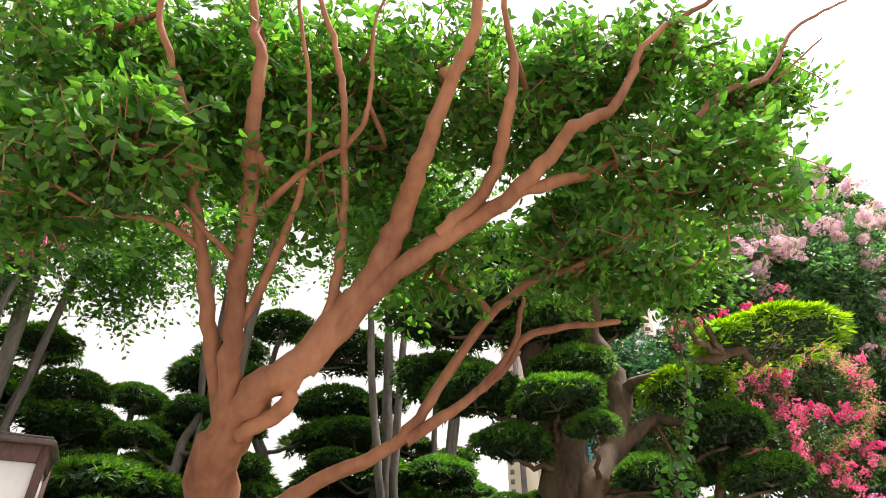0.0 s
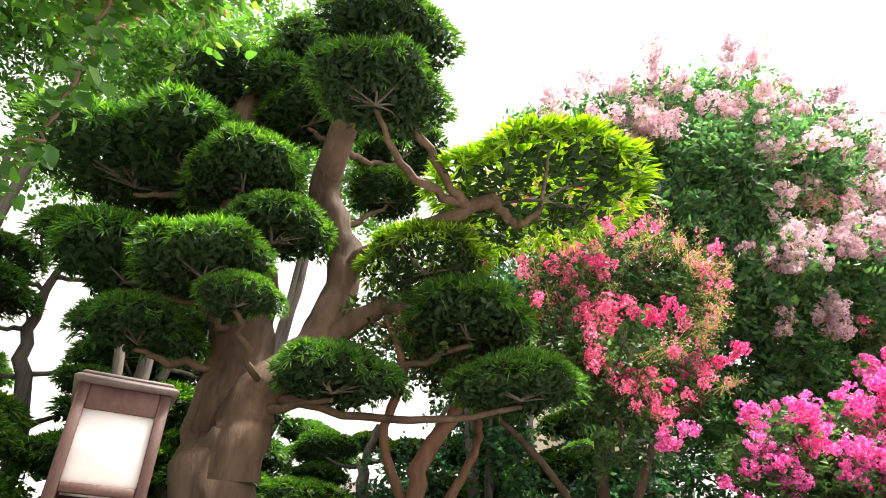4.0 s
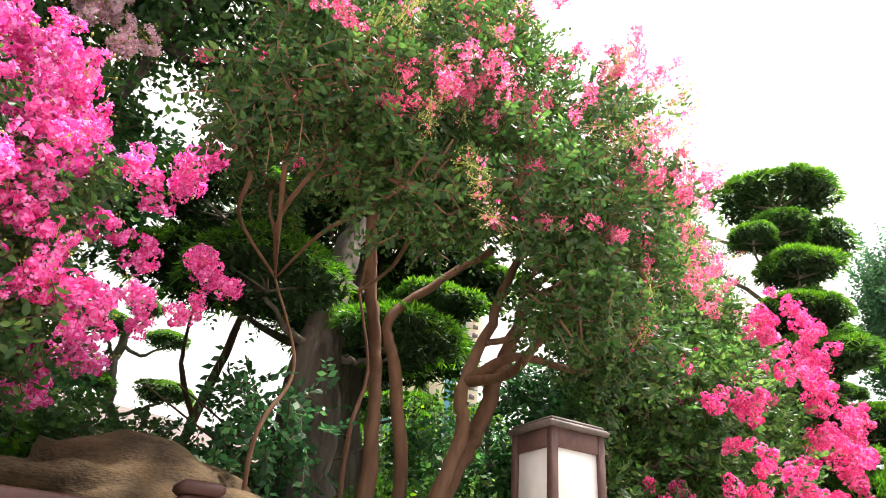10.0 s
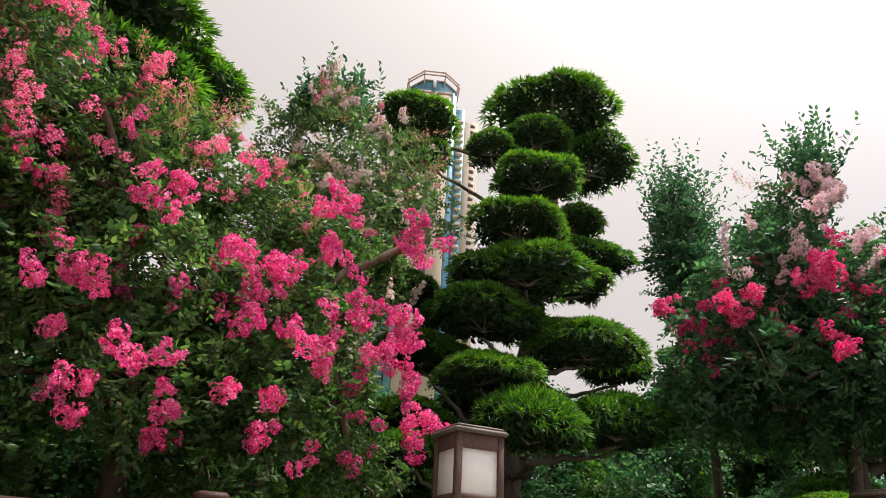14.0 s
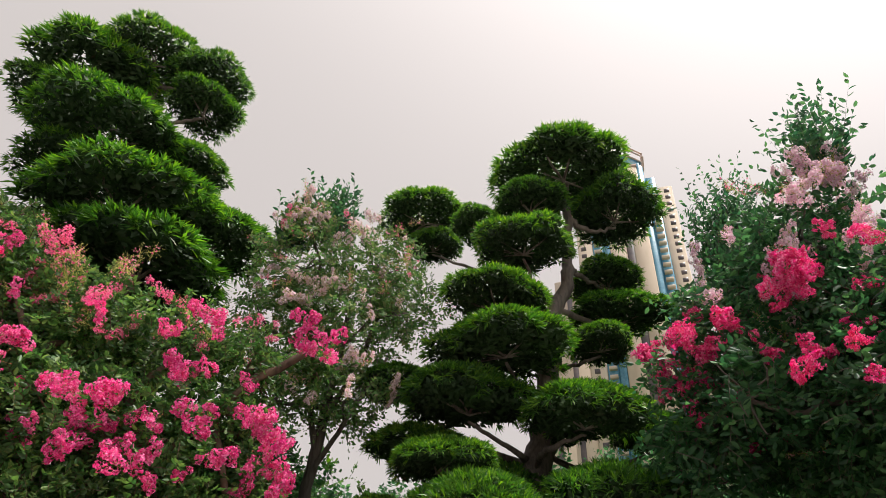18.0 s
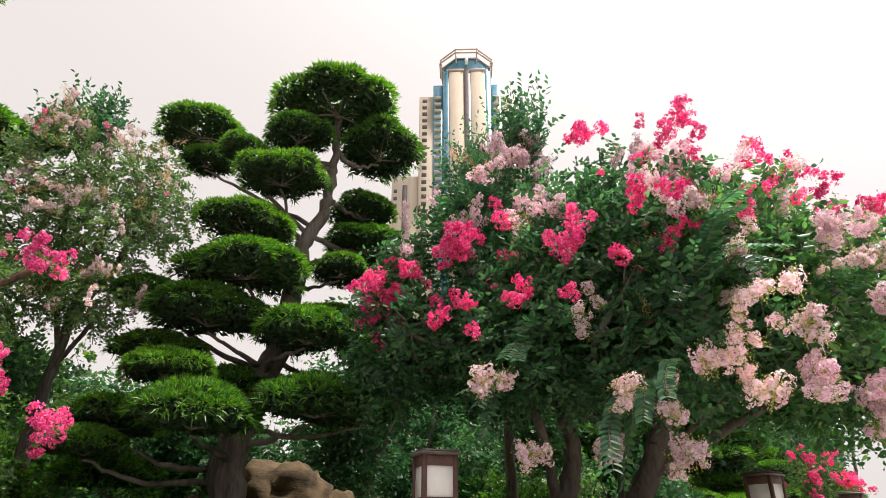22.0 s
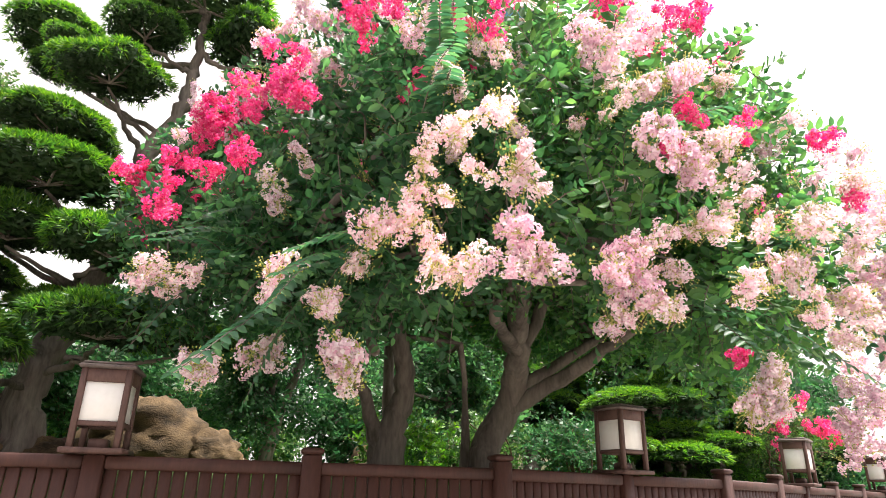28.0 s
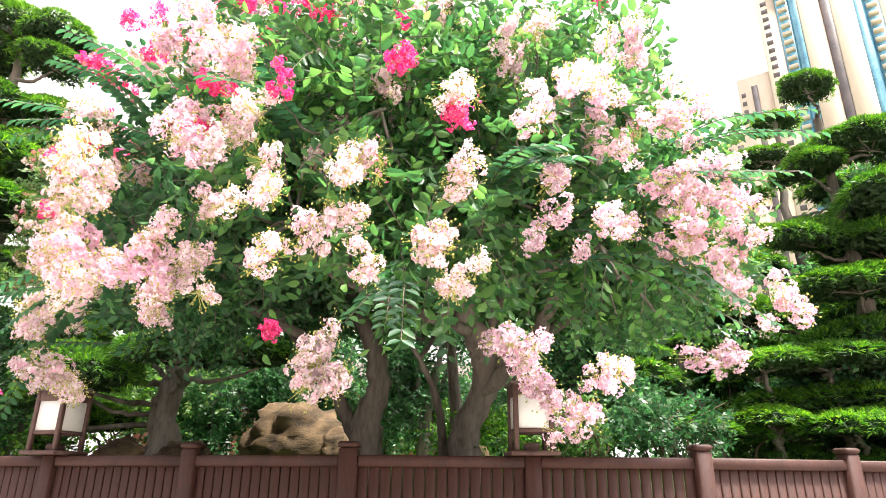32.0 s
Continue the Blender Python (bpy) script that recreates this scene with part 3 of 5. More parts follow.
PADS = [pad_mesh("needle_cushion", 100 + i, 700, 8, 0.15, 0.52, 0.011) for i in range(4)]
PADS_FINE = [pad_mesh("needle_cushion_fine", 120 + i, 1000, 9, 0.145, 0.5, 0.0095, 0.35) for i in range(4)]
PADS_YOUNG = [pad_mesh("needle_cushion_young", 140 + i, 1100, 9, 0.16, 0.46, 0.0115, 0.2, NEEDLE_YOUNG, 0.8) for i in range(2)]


def cloud_pine(label, base, trunk, pads, seed, fine=False, r0=0.16, r1=0.05, limb=0.035, young=(), stems=(), bark=BARK_GREY):
    """A cloud-pruned podocarp: crooked trunk, an arm to each cushion, cushions (x, y, z, radius, height scale)."""
    r = np.random.default_rng(seed)
    base = Vector(base)
    b = np.array(base)
    tree = thing("cloud_pruned_tree", Matrix.Translation(base), label, "tree")
    line = smooth_line(np.array(trunk, float) - b, 8, 0.02, seed)
    piece("trunk", tube_mesh("trunk", [tube(line, r0, r1, 11, 0.12, seed, r0 * 0.4)], bark), tree)
    for n, (s0, s1, pts) in enumerate(stems):
        more = smooth_line(np.array(pts, float) - b, 7, 0.012, seed + 40 + n)
        piece("stem", tube_mesh("stem", [tube(more, s0, s1, 10, 0.12, seed + 60 + n)], bark), tree)
        line = np.concatenate([line, more])
    for n, (x, y, z, rad, hs) in enumerate(pads):
        rad *= 1.08
        z -= 0.10 * rad * hs
        c = np.array((x, y, z)) - b
        foot = c - [0, 0, rad * 0.25 * hs]
        lower = [q for q in line if q[2] < foot[2] + 0.05]
        e = min(lower or [line[0]], key=lambda q: np.linalg.norm((q - foot) * [1, 1, 0.7]))
        m = (e + foot) / 2 + [0, 0, -0.08 * np.linalg.norm(foot - e)] + r.normal(0, 0.05, 3)
        piece("limb", tube_mesh("limb", [tube(smooth_line([e, m, foot], 6, 0.012, seed + n), limb * (0.8 + 0.4 * rad), limb * 0.4, 7, 0.1, seed + n)], bark), tree)
        pool = PADS_YOUNG if n in young else (PADS_FINE if fine else PADS)
        at = Matrix.Translation(Vector(c)) @ Matrix.Rotation(r.uniform(0, 6.28), 4, "Z") @ Matrix.Rotation(r.normal(0, 0.07), 4, "X") @ Matrix.Diagonal((rad, rad * r.uniform(0.85, 1.1), rad * hs, 1))
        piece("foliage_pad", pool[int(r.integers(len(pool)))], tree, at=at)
    return tree


# ---- plan ----
POSTS = [(-6.8, 2.3), (-5.6, 2.5), (-4.4, 2.7), (-3.25, 2.86), (-2.1, 2.84), (-0.95, 2.88), (0.22, 3.0), (1.5, 3.17), (2.78, 3.30), (4.07, 3.41), (5.4, 3.42), (6.74, 3.32),
         (8.09, 3.11), (9.3, 2.96), (10.55, 2.78), (11.76, 2.54), (12.85, 2.33), (13.95, 2.1), (15.04, 1.86), (16.23, 1.66), (17.42, 1.42),
         (18.62, 1.66), (19.76, 1.78), (20.92, 2.22), (21.98, 2.75), (23.1, 3.2), (24.2, 3.6), (25.3, 4.0), (26.5, 4.4), (27.7, 4.8)]
RAIL = 1.66
PX, PY = np.array([p[0] for p in POSTS]), np.array([p[1] for p in POSTS])


def ground_z(x, y):
    """Height of the garden: path level in front of the fence, a raised lawn behind it."""
    d = y - np.interp(x, PX, PY)
    bank = 1.30 * np.clip((d - 0.10) / 0.25, 0, 1) + 0.55 * (1 - np.exp(-np.clip(d - 0.3, 0, None) / 4.0))
    n = 0.10 * np.sin(x * 0.7 + 1.0) * np.sin(y * 0.6) + 0.05 * np.sin(x * 1.9) * np.cos(y * 1.3)
    return bank + n * np.clip(d / 2, 0, 1) * (np.abs(x) < 60) * (np.abs(y) < 60)


def make_ground():
    xs = np.concatenate([[-3000, -800, -200, -80, -40, -20], np.arange(-12, 32, 0.4), [40, 60, 100, 250, 800, 3000]])
    ys = np.concatenate([[-3000, -800, -200, -60, -25, -12], np.arange(-8, 0.2, 0.8), np.arange(0.2, 6, 0.12), np.arange(6, 24, 0.6), [30, 45, 80, 200, 800, 3000]])
    X, Y = np.meshgrid(xs, ys, indexing="ij")
    v = np.stack([X, Y, ground_z(X, Y)], -1).reshape(-1, 3)
    ny = len(ys)
    i, j = np.meshgrid(np.arange(len(xs) - 1), np.arange(ny - 1), indexing="ij")
    a = (i * ny + j).ravel()
    q = np.stack([a, a + ny, a + ny + 1, a + 1], 1)
    c = v[q].mean(1)
    front = c[:, 1] < np.interp(c[:, 0], PX, PY) + 0.05
    me = mesh_np("ground", [(v, q[~front], SOIL), (v, q[front], PAVING)])
    tagged(new("ground", me), "pale stone path below a raised green lawn bank", "ground", kind="structure")


make_ground()


def make_grass():
    r = np.random.default_rng(5)
    n = 60000
    x = r.uniform(-6, 26, n)
    y = np.interp(x, PX, PY) + 0.4 + r.random(n) ** 1.3 * 10
    p = np.stack([x, y, ground_z(x, y) - 0.01], 1)
    a = unit(np.stack([r.normal(0, 0.4, n), r.normal(0, 0.4, n), np.ones(n)], 1))
    h = r.uniform(0.04, 0.10, (n, 1))
    w = unit(np.cross(a, r.normal(size=(n, 3)))) * 0.005
    v = np.stack([p - w, p + w, p + a * h], 1).reshape(-1, 3)
    tagged(new("grass", mesh_np("grass", [(v, np.arange(n)[:, None] * 3 + [0, 1, 2], GRASS)])), "short bright green lawn grass on the bank", "grass", kind="stuff")


make_grass()


# ---- fence and lamps ----
def fence_section(a, b, turn, lamp, last):
    """A post with the rails and upright slats that run on to the next post."""
    (x0, y0), (x1, y1) = a, b
    ln = math.hypot(x1 - x0, y1 - y0)
    yaw = math.atan2(y1 - y0, x1 - x0)
    sec = thing("timber_fence", Matrix.Translation((x0, y0, 0)) @ Matrix.Rotation(yaw, 4, "Z"), "dark reddish-brown timber fence section with upright slats", "fence", "fence sections")
    piece("post", POST_LOW if lamp else POST_TALL, sec, at=Matrix.Rotation(turn - yaw, 4, "Z"))
    if last:
        return
    e = 0.055
    piece("top_rail", boxes_mesh("top_rail", [(e, ln - e, -0.045, 0.045, RAIL - 0.075, RAIL)], WOOD, 0.01), sec)
    piece("bottom_rail", boxes_mesh("bottom_rail", [(e, ln - e, -0.03, 0.03, 0.12, 0.20)], WOOD), sec)
    piece("middle_rail", boxes_mesh("middle_rail", [(e, ln - e, 0.012, 0.04, 0.85, 0.92)], WOOD), sec)
    n = max(4, round((ln - 2 * e) / 0.075))
    st = (ln - 2 * e) / n
    slat = boxes_mesh("slat", [(-st * 0.455, st * 0.455, -0.014, 0.010, 0.19, RAIL - 0.07)], WOOD, 0.006)
    for k in range(n):
        piece("slat", slat, sec, at=Matrix.Translation((e + st * (k + 0.5), 0, 0)) @ Matrix.Rotation(0.05 * math.sin(k * 2.7 + x0), 4, "Z"))


def lantern(x, y, turn):
    """A square garden lamp on the fence: base plate, four legs, frame, white panes, flat roof."""
    lamp = thing("garden_lantern", Matrix.Translation((x, y, RAIL + 0.004)) @ Matrix.Rotation(turn, 4, "Z"), "square brown timber garden lantern with white panes on the fence post", "lamp", "garden lanterns")
    h, w = 0.45, 0.120
    piece("base_plate", boxes_mesh("base_plate", [(-0.165, 0.165, -0.165, 0.165, 0, 0.03)], LAMP_WOOD, 0.006), lamp)
    piece("socket", boxes_mesh("socket", [(-0.05, 0.05, -0.05, 0.05, 0.03, 0.085)], LAMP_WOOD, 0.01), lamp)
    leg = boxes_mesh("leg", [(-0.017, 0.017, -0.017, 0.017, 0.028, h + 0.02)], LAMP_WOOD, 0.004)
    for sx in (-1, 1):
        for sy in (-1, 1):
            piece("leg", leg, lamp, at=Matrix.Translation((sx * w, sy * w, 0)))
    rail = boxes_mesh("frame_rail", [(-w + 0.017, w - 0.017, -0.012, 0.012, -0.014, 0.014)], LAMP_WOOD, 0.003)
    pane = boxes_mesh("pane", [(-w + 0.016, w - 0.016, -0.004, 0.004, 0.17, h - 0.055)], PAPER, 0.002)
    head = boxes_mesh("frame_head", [(-w + 0.017, w - 0.017, -0.013, 0.013, h - 0.06, h + 0.015)], LAMP_WOOD, 0.003)
    for k in range(4):
        t = Matrix.Rotation(k * math.pi / 2, 4, "Z")
        piece("frame_rail", rail, lamp, at=t @ Matrix.Translation((0, -w, 0.16)))
        piece("frame_head", head, lamp, at=t @ Matrix.Translation((0, -w, 0)))
        piece("pane", pane, lamp, "white translucent pane", at=t @ Matrix.Translation((0, -w + 0.004, 0)))
    piece("roof", boxes_mesh("roof", [(-0.155, 0.155, -0.155, 0.155, h + 0.016, h + 0.040), (-0.138, 0.138, -0.138, 0.138, h + 0.040, h + 0.056)], LAMP_ROOF, 0.008), lamp, "weathered flat metal roof")
    return lamp


POST_LOW = boxes_mesh("post", [(-0.055, 0.055, -0.055, 0.055, -0.05, RAIL + 0.003)], WOOD, 0.008)
POST_TALL = boxes_mesh("post", [(-0.06, 0.06, -0.06, 0.06, -0.05, RAIL + 0.045), (-0.068, 0.068, -0.068, 0.068, RAIL + 0.045, RAIL + 0.085)], WOOD, 0.012)
for k, (x, y) in enumerate(POSTS):
    a, b = POSTS[max(0, k - 1)], POSTS[min(len(POSTS) - 1, k + 1)]
    turn = math.atan2(b[1] - a[1], b[0] - a[0])
    fence_section((x, y), b, turn, k % 3 == 0, k == len(POSTS) - 1)
    if k % 3 == 0:
        lantern(x, y, turn)


# ---- trees, from the start of the walk to its end ----
def gz(x, y):
    return float(ground_z(np.array(x), np.array(y)))


def reach(stems, z, far):
    """The limbs that end above z run on and thin out among the leaves."""
    out = []
    for r0, r1, pts in stems:
        if pts[-1][2] > z:
            a, b = np.array(pts[-2]), np.array(pts[-1])
            d = unit(unit(b - a) + [0, 0, 0.5])
            side = unit(np.cross(d, [0.3, 1, 0])) * 0.09
            pts = pts + [tuple(b + d * far * 0.5 + side), tuple(b + d * far)]
            r1 *= 0.55
        out.append((r0, r1, pts))
    return out


# tan-barked tree whose limbs lean over the fence
crape_myrtle("tan-barked crape myrtle with broad green leaves leaning over the fence", (-2.33, 3.34, gz(-2.33, 3.34)), reach([
    (0.132, 0.060, [(-2.33, 3.28, 1.33), (-2.40, 2.78, 2.01), (-2.35, 2.45, 2.30), (-2.14, 2.21, 2.47), (-1.89, 2.06, 2.86)]),
    (0.064, 0.025, [(-1.90, 2.07, 2.80), (-1.80, 1.89, 3.14), (-1.79, 1.61, 3.31), (-1.74, 1.36, 3.57), (-1.69, 1.21, 3.73)]),
    (0.062, 0.022, [(-2.13, 2.22, 2.43), (-1.84, 2.02, 2.83), (-1.57, 1.86, 3.06), (-1.34, 1.60, 3.18), (-1.18, 1.27, 3.35), (-1.01, 1.16, 3.46)]),
    (0.040, 0.016, [(-1.61, 1.87, 3.06), (-1.45, 1.61, 3.23), (-1.47, 1.36, 3.43), (-1.48, 1.23, 3.61)]),
    (0.067, 0.021, [(-2.41, 2.74, 2.06), (-2.44, 2.34, 2.41), (-2.49, 2.24, 2.85), (-2.51, 2.03, 3.17), (-2.57, 1.73, 3.38), (-2.59, 1.57, 3.59)]),
    (0.048, 0.016, [(-2.43, 2.52, 2.27), (-2.57, 2.31, 2.63), (-2.69, 2.24, 3.00), (-2.77, 2.06, 3.19), (-2.87, 1.81, 3.41)]),
    (0.045, 0.025, [(-2.35, 2.47, 2.18), (-2.20, 2.34, 2.26), (-2.16, 2.23, 2.39), (-2.13, 2.20, 2.52)]),
    (0.045, 0.021, [(-2.26, 2.90, 1.85), (-1.95, 2.68, 2.06), (-1.66, 2.47, 2.19), (-1.48, 2.37, 2.42), (-1.22, 2.25, 2.84), (-0.92, 2.15, 3.12), (-0.47, 2.07, 3.31)]),
    (0.033, 0.016, [(-1.59, 2.42, 2.22), (-1.35, 2.35, 2.39), (-1.12, 2.27, 2.59), (-0.94, 2.24, 2.82), (-0.46, 2.12, 2.92)]),
    (0.024, 0.010, [(-1.23, 2.30, 2.48), (-1.08, 2.22, 2.71), (-1.00, 2.20, 3.00)]),
    (0.020, 0.008, [(-2.69, 2.24, 2.97), (-2.88, 2.18, 3.03), (-3.08, 2.15, 3.00), (-3.30, 2.08, 3.04)]),
    (0.020, 0.008, [(-2.49, 2.21, 2.90), (-2.66, 2.16, 3.00), (-2.79, 2.09, 3.09)]),
    (0.023, 0.006, [(-2.50, 2.14, 3.08), (-2.32, 1.89, 3.23), (-2.12, 1.65, 3.32), (-2.08, 1.53, 3.49)]),
    (0.035, 0.010, [(-2.23, 2.30, 2.39), (-2.07, 2.14, 2.65), (-2.06, 2.02, 3.06), (-2.17, 1.61, 3.37), (-2.27, 1.46, 3.67)]),
    (0.024, 0.008, [(-2.47, 2.32, 2.48), (-2.35, 2.15, 2.90), (-2.29, 1.90, 3.22), (-2.35, 1.59, 3.52)]),
    (0.031, 0.010, [(-1.34, 1.60, 3.18), (-0.93, 1.40, 3.31), (-0.63, 1.23, 3.46), (-0.36, 1.09, 3.73), (-0.13, 0.99, 3.84)]),
    (0.022, 0.008, [(-0.77, 2.13, 3.18), (-0.55, 1.82, 3.24), (-0.39, 1.45, 3.26), (-0.25, 1.26, 3.38)]),
], 3.3, 0.85), [(-2.93, 2.25, 3.76, 0.51), (-2.52, 2.06, 3.94, 0.49), (-2.10, 2.00, 4.00, 0.48), (-1.64, 1.79, 4.00, 0.48), (-1.16, 1.65, 3.91, 0.44), (-0.88, 1.44, 4.05, 0.38), (-2.27, 2.06, 3.35, 0.37), (-1.86, 2.12, 3.73, 0.36),
    (-0.75, 1.40, 3.33, 0.38, 0.33, 0.33), (-0.35, 2.14, 3.52, 0.44, 0.44, 0.44), (-0.72, 2.11, 3.38, 0.37, 0.37, 0.33), (-0.55, 1.22, 4.00, 0.36, 0.32, 0.27), (-1.53, 2.22, 3.18, 0.36, 0.30, 0.30), (-0.03, 2.12, 3.46, 0.41, 0.37, 0.33), (-3.00, 1.81, 3.21, 0.34, 0.29, 0.23), (-0.10, 1.26, 3.93, 0.28, 0.28, 0.23), (-0.31, 1.21, 3.38, 0.36, 0.30, 0.30),
    (0.10, 1.16, 4.02, 0.22, 0.22, 0.16), (-0.82, 1.67, 3.92, 0.40), (-3.44, 2.26, 3.24, 0.45), (-3.43, 2.13, 3.96, 0.48), (-3.22, 2.18, 3.75, 0.46)],
   LEAF_BIG, 0.074, 3700, [], 11, BARK_TAN, 10, 0.28)

# leaning pine with shelf-like cushions by the second lamp
cloud_pine("old cloud-pruned podocarp with shelf-like yellow-green cushions", (0.64, 4.65, gz(0.64, 4.65)), [(0.64, 4.65, 1.52), (0.61, 4.65, 2.62), (0.60, 4.65, 3.32), (0.46, 4.65, 3.98), (0.35, 4.65, 4.92), (0.62, 4.45, 5.82)], [
    (2.10, 3.34, 3.84, 0.64, 0.60), (0.98, 2.98, 4.28, 0.36, 1.15), (0.98, 3.05, 3.92, 0.36, 1.0), (1.60, 3.95, 3.54, 0.44, 0.9), (1.89, 3.95, 3.17, 0.52, 0.85), (0.53, 3.95, 3.05, 0.24, 1.0), (0.67, 4.35, 3.77, 0.4, 1.0), (0.32, 4.15, 3.32, 0.42, 0.9), (1.07, 4.25, 6.22, 0.45, 1.0),
    (-0.32, 5.05, 4.46, 0.8, 0.7), (-0.31, 5.25, 3.83, 0.6, 0.8), (0.78, 4.45, 4.92, 0.46, 0.8), (2.17, 3.85, 2.77, 0.4, 0.9), (1.12, 4.05, 2.72, 0.36, 1.0), (0.0, 4.7, 4.45, 0.62, 0.95), (0.42, 4.35, 4.15, 0.5, 1.0), (-0.15, 4.8, 3.55, 0.55, 0.9), (0.35, 4.6, 5.05, 0.6, 0.9), (0.05, 4.5, 3.0, 0.4, 0.9), (0.75, 4.4, 5.4, 0.5, 1.0), (1.6, 4.7, 5.05, 0.4, 1.0), (1.5, 4.7, 4.55, 0.34, 0.9), (1.35, 4.6, 5.5, 0.42, 1.0)], 21, True, 0.25, 0.10, 0.035, (0, 3), [
    (0.17, 0.08, [(0.68, 4.50, 2.22), (0.74, 4.45, 2.63), (1.05, 4.45, 3.07), (1.18, 4.45, 3.69), (0.97, 4.45, 4.26), (1.05, 4.00, 4.80), (1.00, 3.40, 4.60)]),
    (0.08, 0.04, [(1.07, 4.45, 3.04), (1.42, 4.25, 3.30), (1.77, 4.05, 3.14)]),
    (0.06, 0.04, [(1.17, 4.40, 3.62), (1.42, 3.85, 3.64), (1.82, 3.40, 3.70)])], BARK_BROWN)

# trailing leafy vine beside the old podocarp
def vine(points, seed):
    r = np.random.default_rng(seed)
    line = smooth_line(points, 10, 0.01, seed)
    v = thing("climbing_vine", Matrix.Translation(Vector(line[-1])), "trailing vine with round bright green leaves hanging from a tree", "vine")
    line = line - line[-1]
    piece("stem", tube_mesh("stem", [tube(line, 0.006, 0.004, 5, 0.1, seed)], BARK_BROWN), v)
    n = len(line) * 3
    c = np.repeat(line, 3, 0) + r.normal(0, 0.035, (n, 3))
    al = unit(r.normal(0, 0.7, (n, 3)) + [0, -0.3, -0.5])
    piece("foliage", mesh_np("foliage", [(*leaves(c, al, unit(r.normal(0, 0.4, (n, 3)) + [0, -1, 0.4]), r.uniform(0.035, 0.065, n), 0.042), LEAF_BIG)]), v)


vine([(-0.02, 2.12, 3.25), (-0.03, 2.16, 2.9), (-0.05, 2.18, 2.6), (-0.12, 2.2, 2.35), (-0.22, 2.2, 2.15), (-0.25, 2.2, 1.98)], 23)

# dark tiered pines far behind
def far_pine(x, y, top, seed, spread=1.0, tiers=6):
    r = np.random.default_rng(seed)
    g = gz(x, y)
    pads = []
    for k in range(tiers):
        z = g + 0.8 + (top - g - 0.9) * k / (tiers - 1)
        w = spread * (1.0 - 0.55 * k / tiers)
        for s in ((-1, 1) if k < tiers - 1 else (0,)):
            pads.append((x + s * w * r.uniform(0.5, 0.95), y + r.uniform(-0.5, 0.5), z + r.uniform(-0.15, 0.15), w * r.uniform(0.5, 0.75), 0.75))
    cloud_pine("dark green cloud-pruned podocarp with tiered cushions", (x, y, g), [(x, y, g - 0.05), (x + 0.2, y, g + (top - g) * 0.3), (x - 0.15, y, g + (top - g) * 0.65), (x, y, top - 0.1)], pads, seed, False, 0.14, 0.04)


far_pine(-1.6, 9.5, 6.4, 31, 1.9, 7)
far_pine(-3.6, 10.6, 5.2, 38, 1.6, 6)
far_pine(0.1, 9.0, 5.0, 37, 1.3, 6)
far_pine(-5.94, 9.68, 6.36, 32, 1.5)
far_pine(1.56, 9.89, 4.58, 33, 1.1, 5)
far_pine(5.26, 11.62, 4.68, 34, 1.2, 5)
far_pine(7.69, 11.09, 5.19, 35, 0.9, 5)
far_pine(11.25, 10.02, 4.84, 36, 1.2, 5)

# pink tree by the lamp
crape_myrtle("thin crape myrtle with salmon-pink flower heads and yellowish buds", (3.36, 4.88, gz(3.36, 4.88)), [
    (0.06, 0.03, [(3.36, 4.88, 1.50), (3.30, 4.77, 2.19), (3.18, 4.54, 3.00), (3.07, 4.42, 3.80)]),
    (0.04, 0.02, [(3.36, 4.88, 1.80), (3.59, 4.65, 2.54), (3.82, 4.42, 3.34), (3.82, 4.36, 4.03)]),
    (0.035, 0.015, [(3.24, 4.88, 1.80), (2.95, 4.65, 2.31), (2.55, 4.54, 2.65), (2.09, 4.42, 2.88)])],
    [(2.72, 4.42, 3.80, 0.38), (3.07, 4.42, 4.15, 0.42), (3.70, 4.42, 4.20, 0.4), (4.02, 4.31, 4.03, 0.28), (3.13, 4.31, 3.23, 0.44), (3.64, 4.31, 3.46, 0.36), (3.18, 4.31, 2.77, 0.36), (3.87, 4.25, 3.05, 0.22), (2.84, 4.42, 3.34, 0.4), (2.09, 4.42, 3.11, 0.36), (2.44, 4.77, 4.49, 0.36), (3.36, 4.65, 4.61, 0.36)],
    LEAF_SMALL, 0.052, 1450, [("salmon", 130, 0.95, None), ("buds", 110, 0.9, None), ("crimson", 24, 0.8, None)], 41, BARK_BROWN, 10, 0.2)

crape_myrtle("slender tree with crooked tan stems and sparse small leaves", (1.75, 4.35, gz(1.75, 4.35)), [
    (0.060, 0.036, [(1.66, 4.3, 1.5), (1.66, 4.2, 1.94), (1.70, 4.2, 2.35), (1.88, 4.2, 2.62), (2.05, 4.2, 2.95)]),
    (0.040, 0.022, [(1.82, 4.4, 1.5), (1.90, 4.4, 2.05), (2.05, 4.4, 2.36), (2.16, 4.4, 2.60), (2.14, 4.4, 2.90)]),
    (0.036, 0.018, [(1.68, 4.25, 2.0), (1.50, 4.3, 2.5), (1.60, 4.3, 2.9), (1.45, 4.3, 3.3)])],
    [(1.9, 4.3, 3.15, 0.34, 0.34, 0.24), (2.3, 4.4, 3.05, 0.28, 0.28, 0.2), (1.5, 4.4, 3.3, 0.3, 0.3, 0.22)],
    LEAF_SMALL, 0.05, 420, [("salmon", 6, 0.7, None)], 43, BARK_STEM, 9, 0.2)
far_pine(2.6, 8.4, 3.9, 39, 1.0, 5)
far_pine(-2.6, 8.2, 4.4, 45, 1.2, 5)
far_pine(-4.6, 8.4, 5.0, 46, 1.4, 6)
far_pine(5.0, 8.8, 5.6, 30, 1.3, 6)

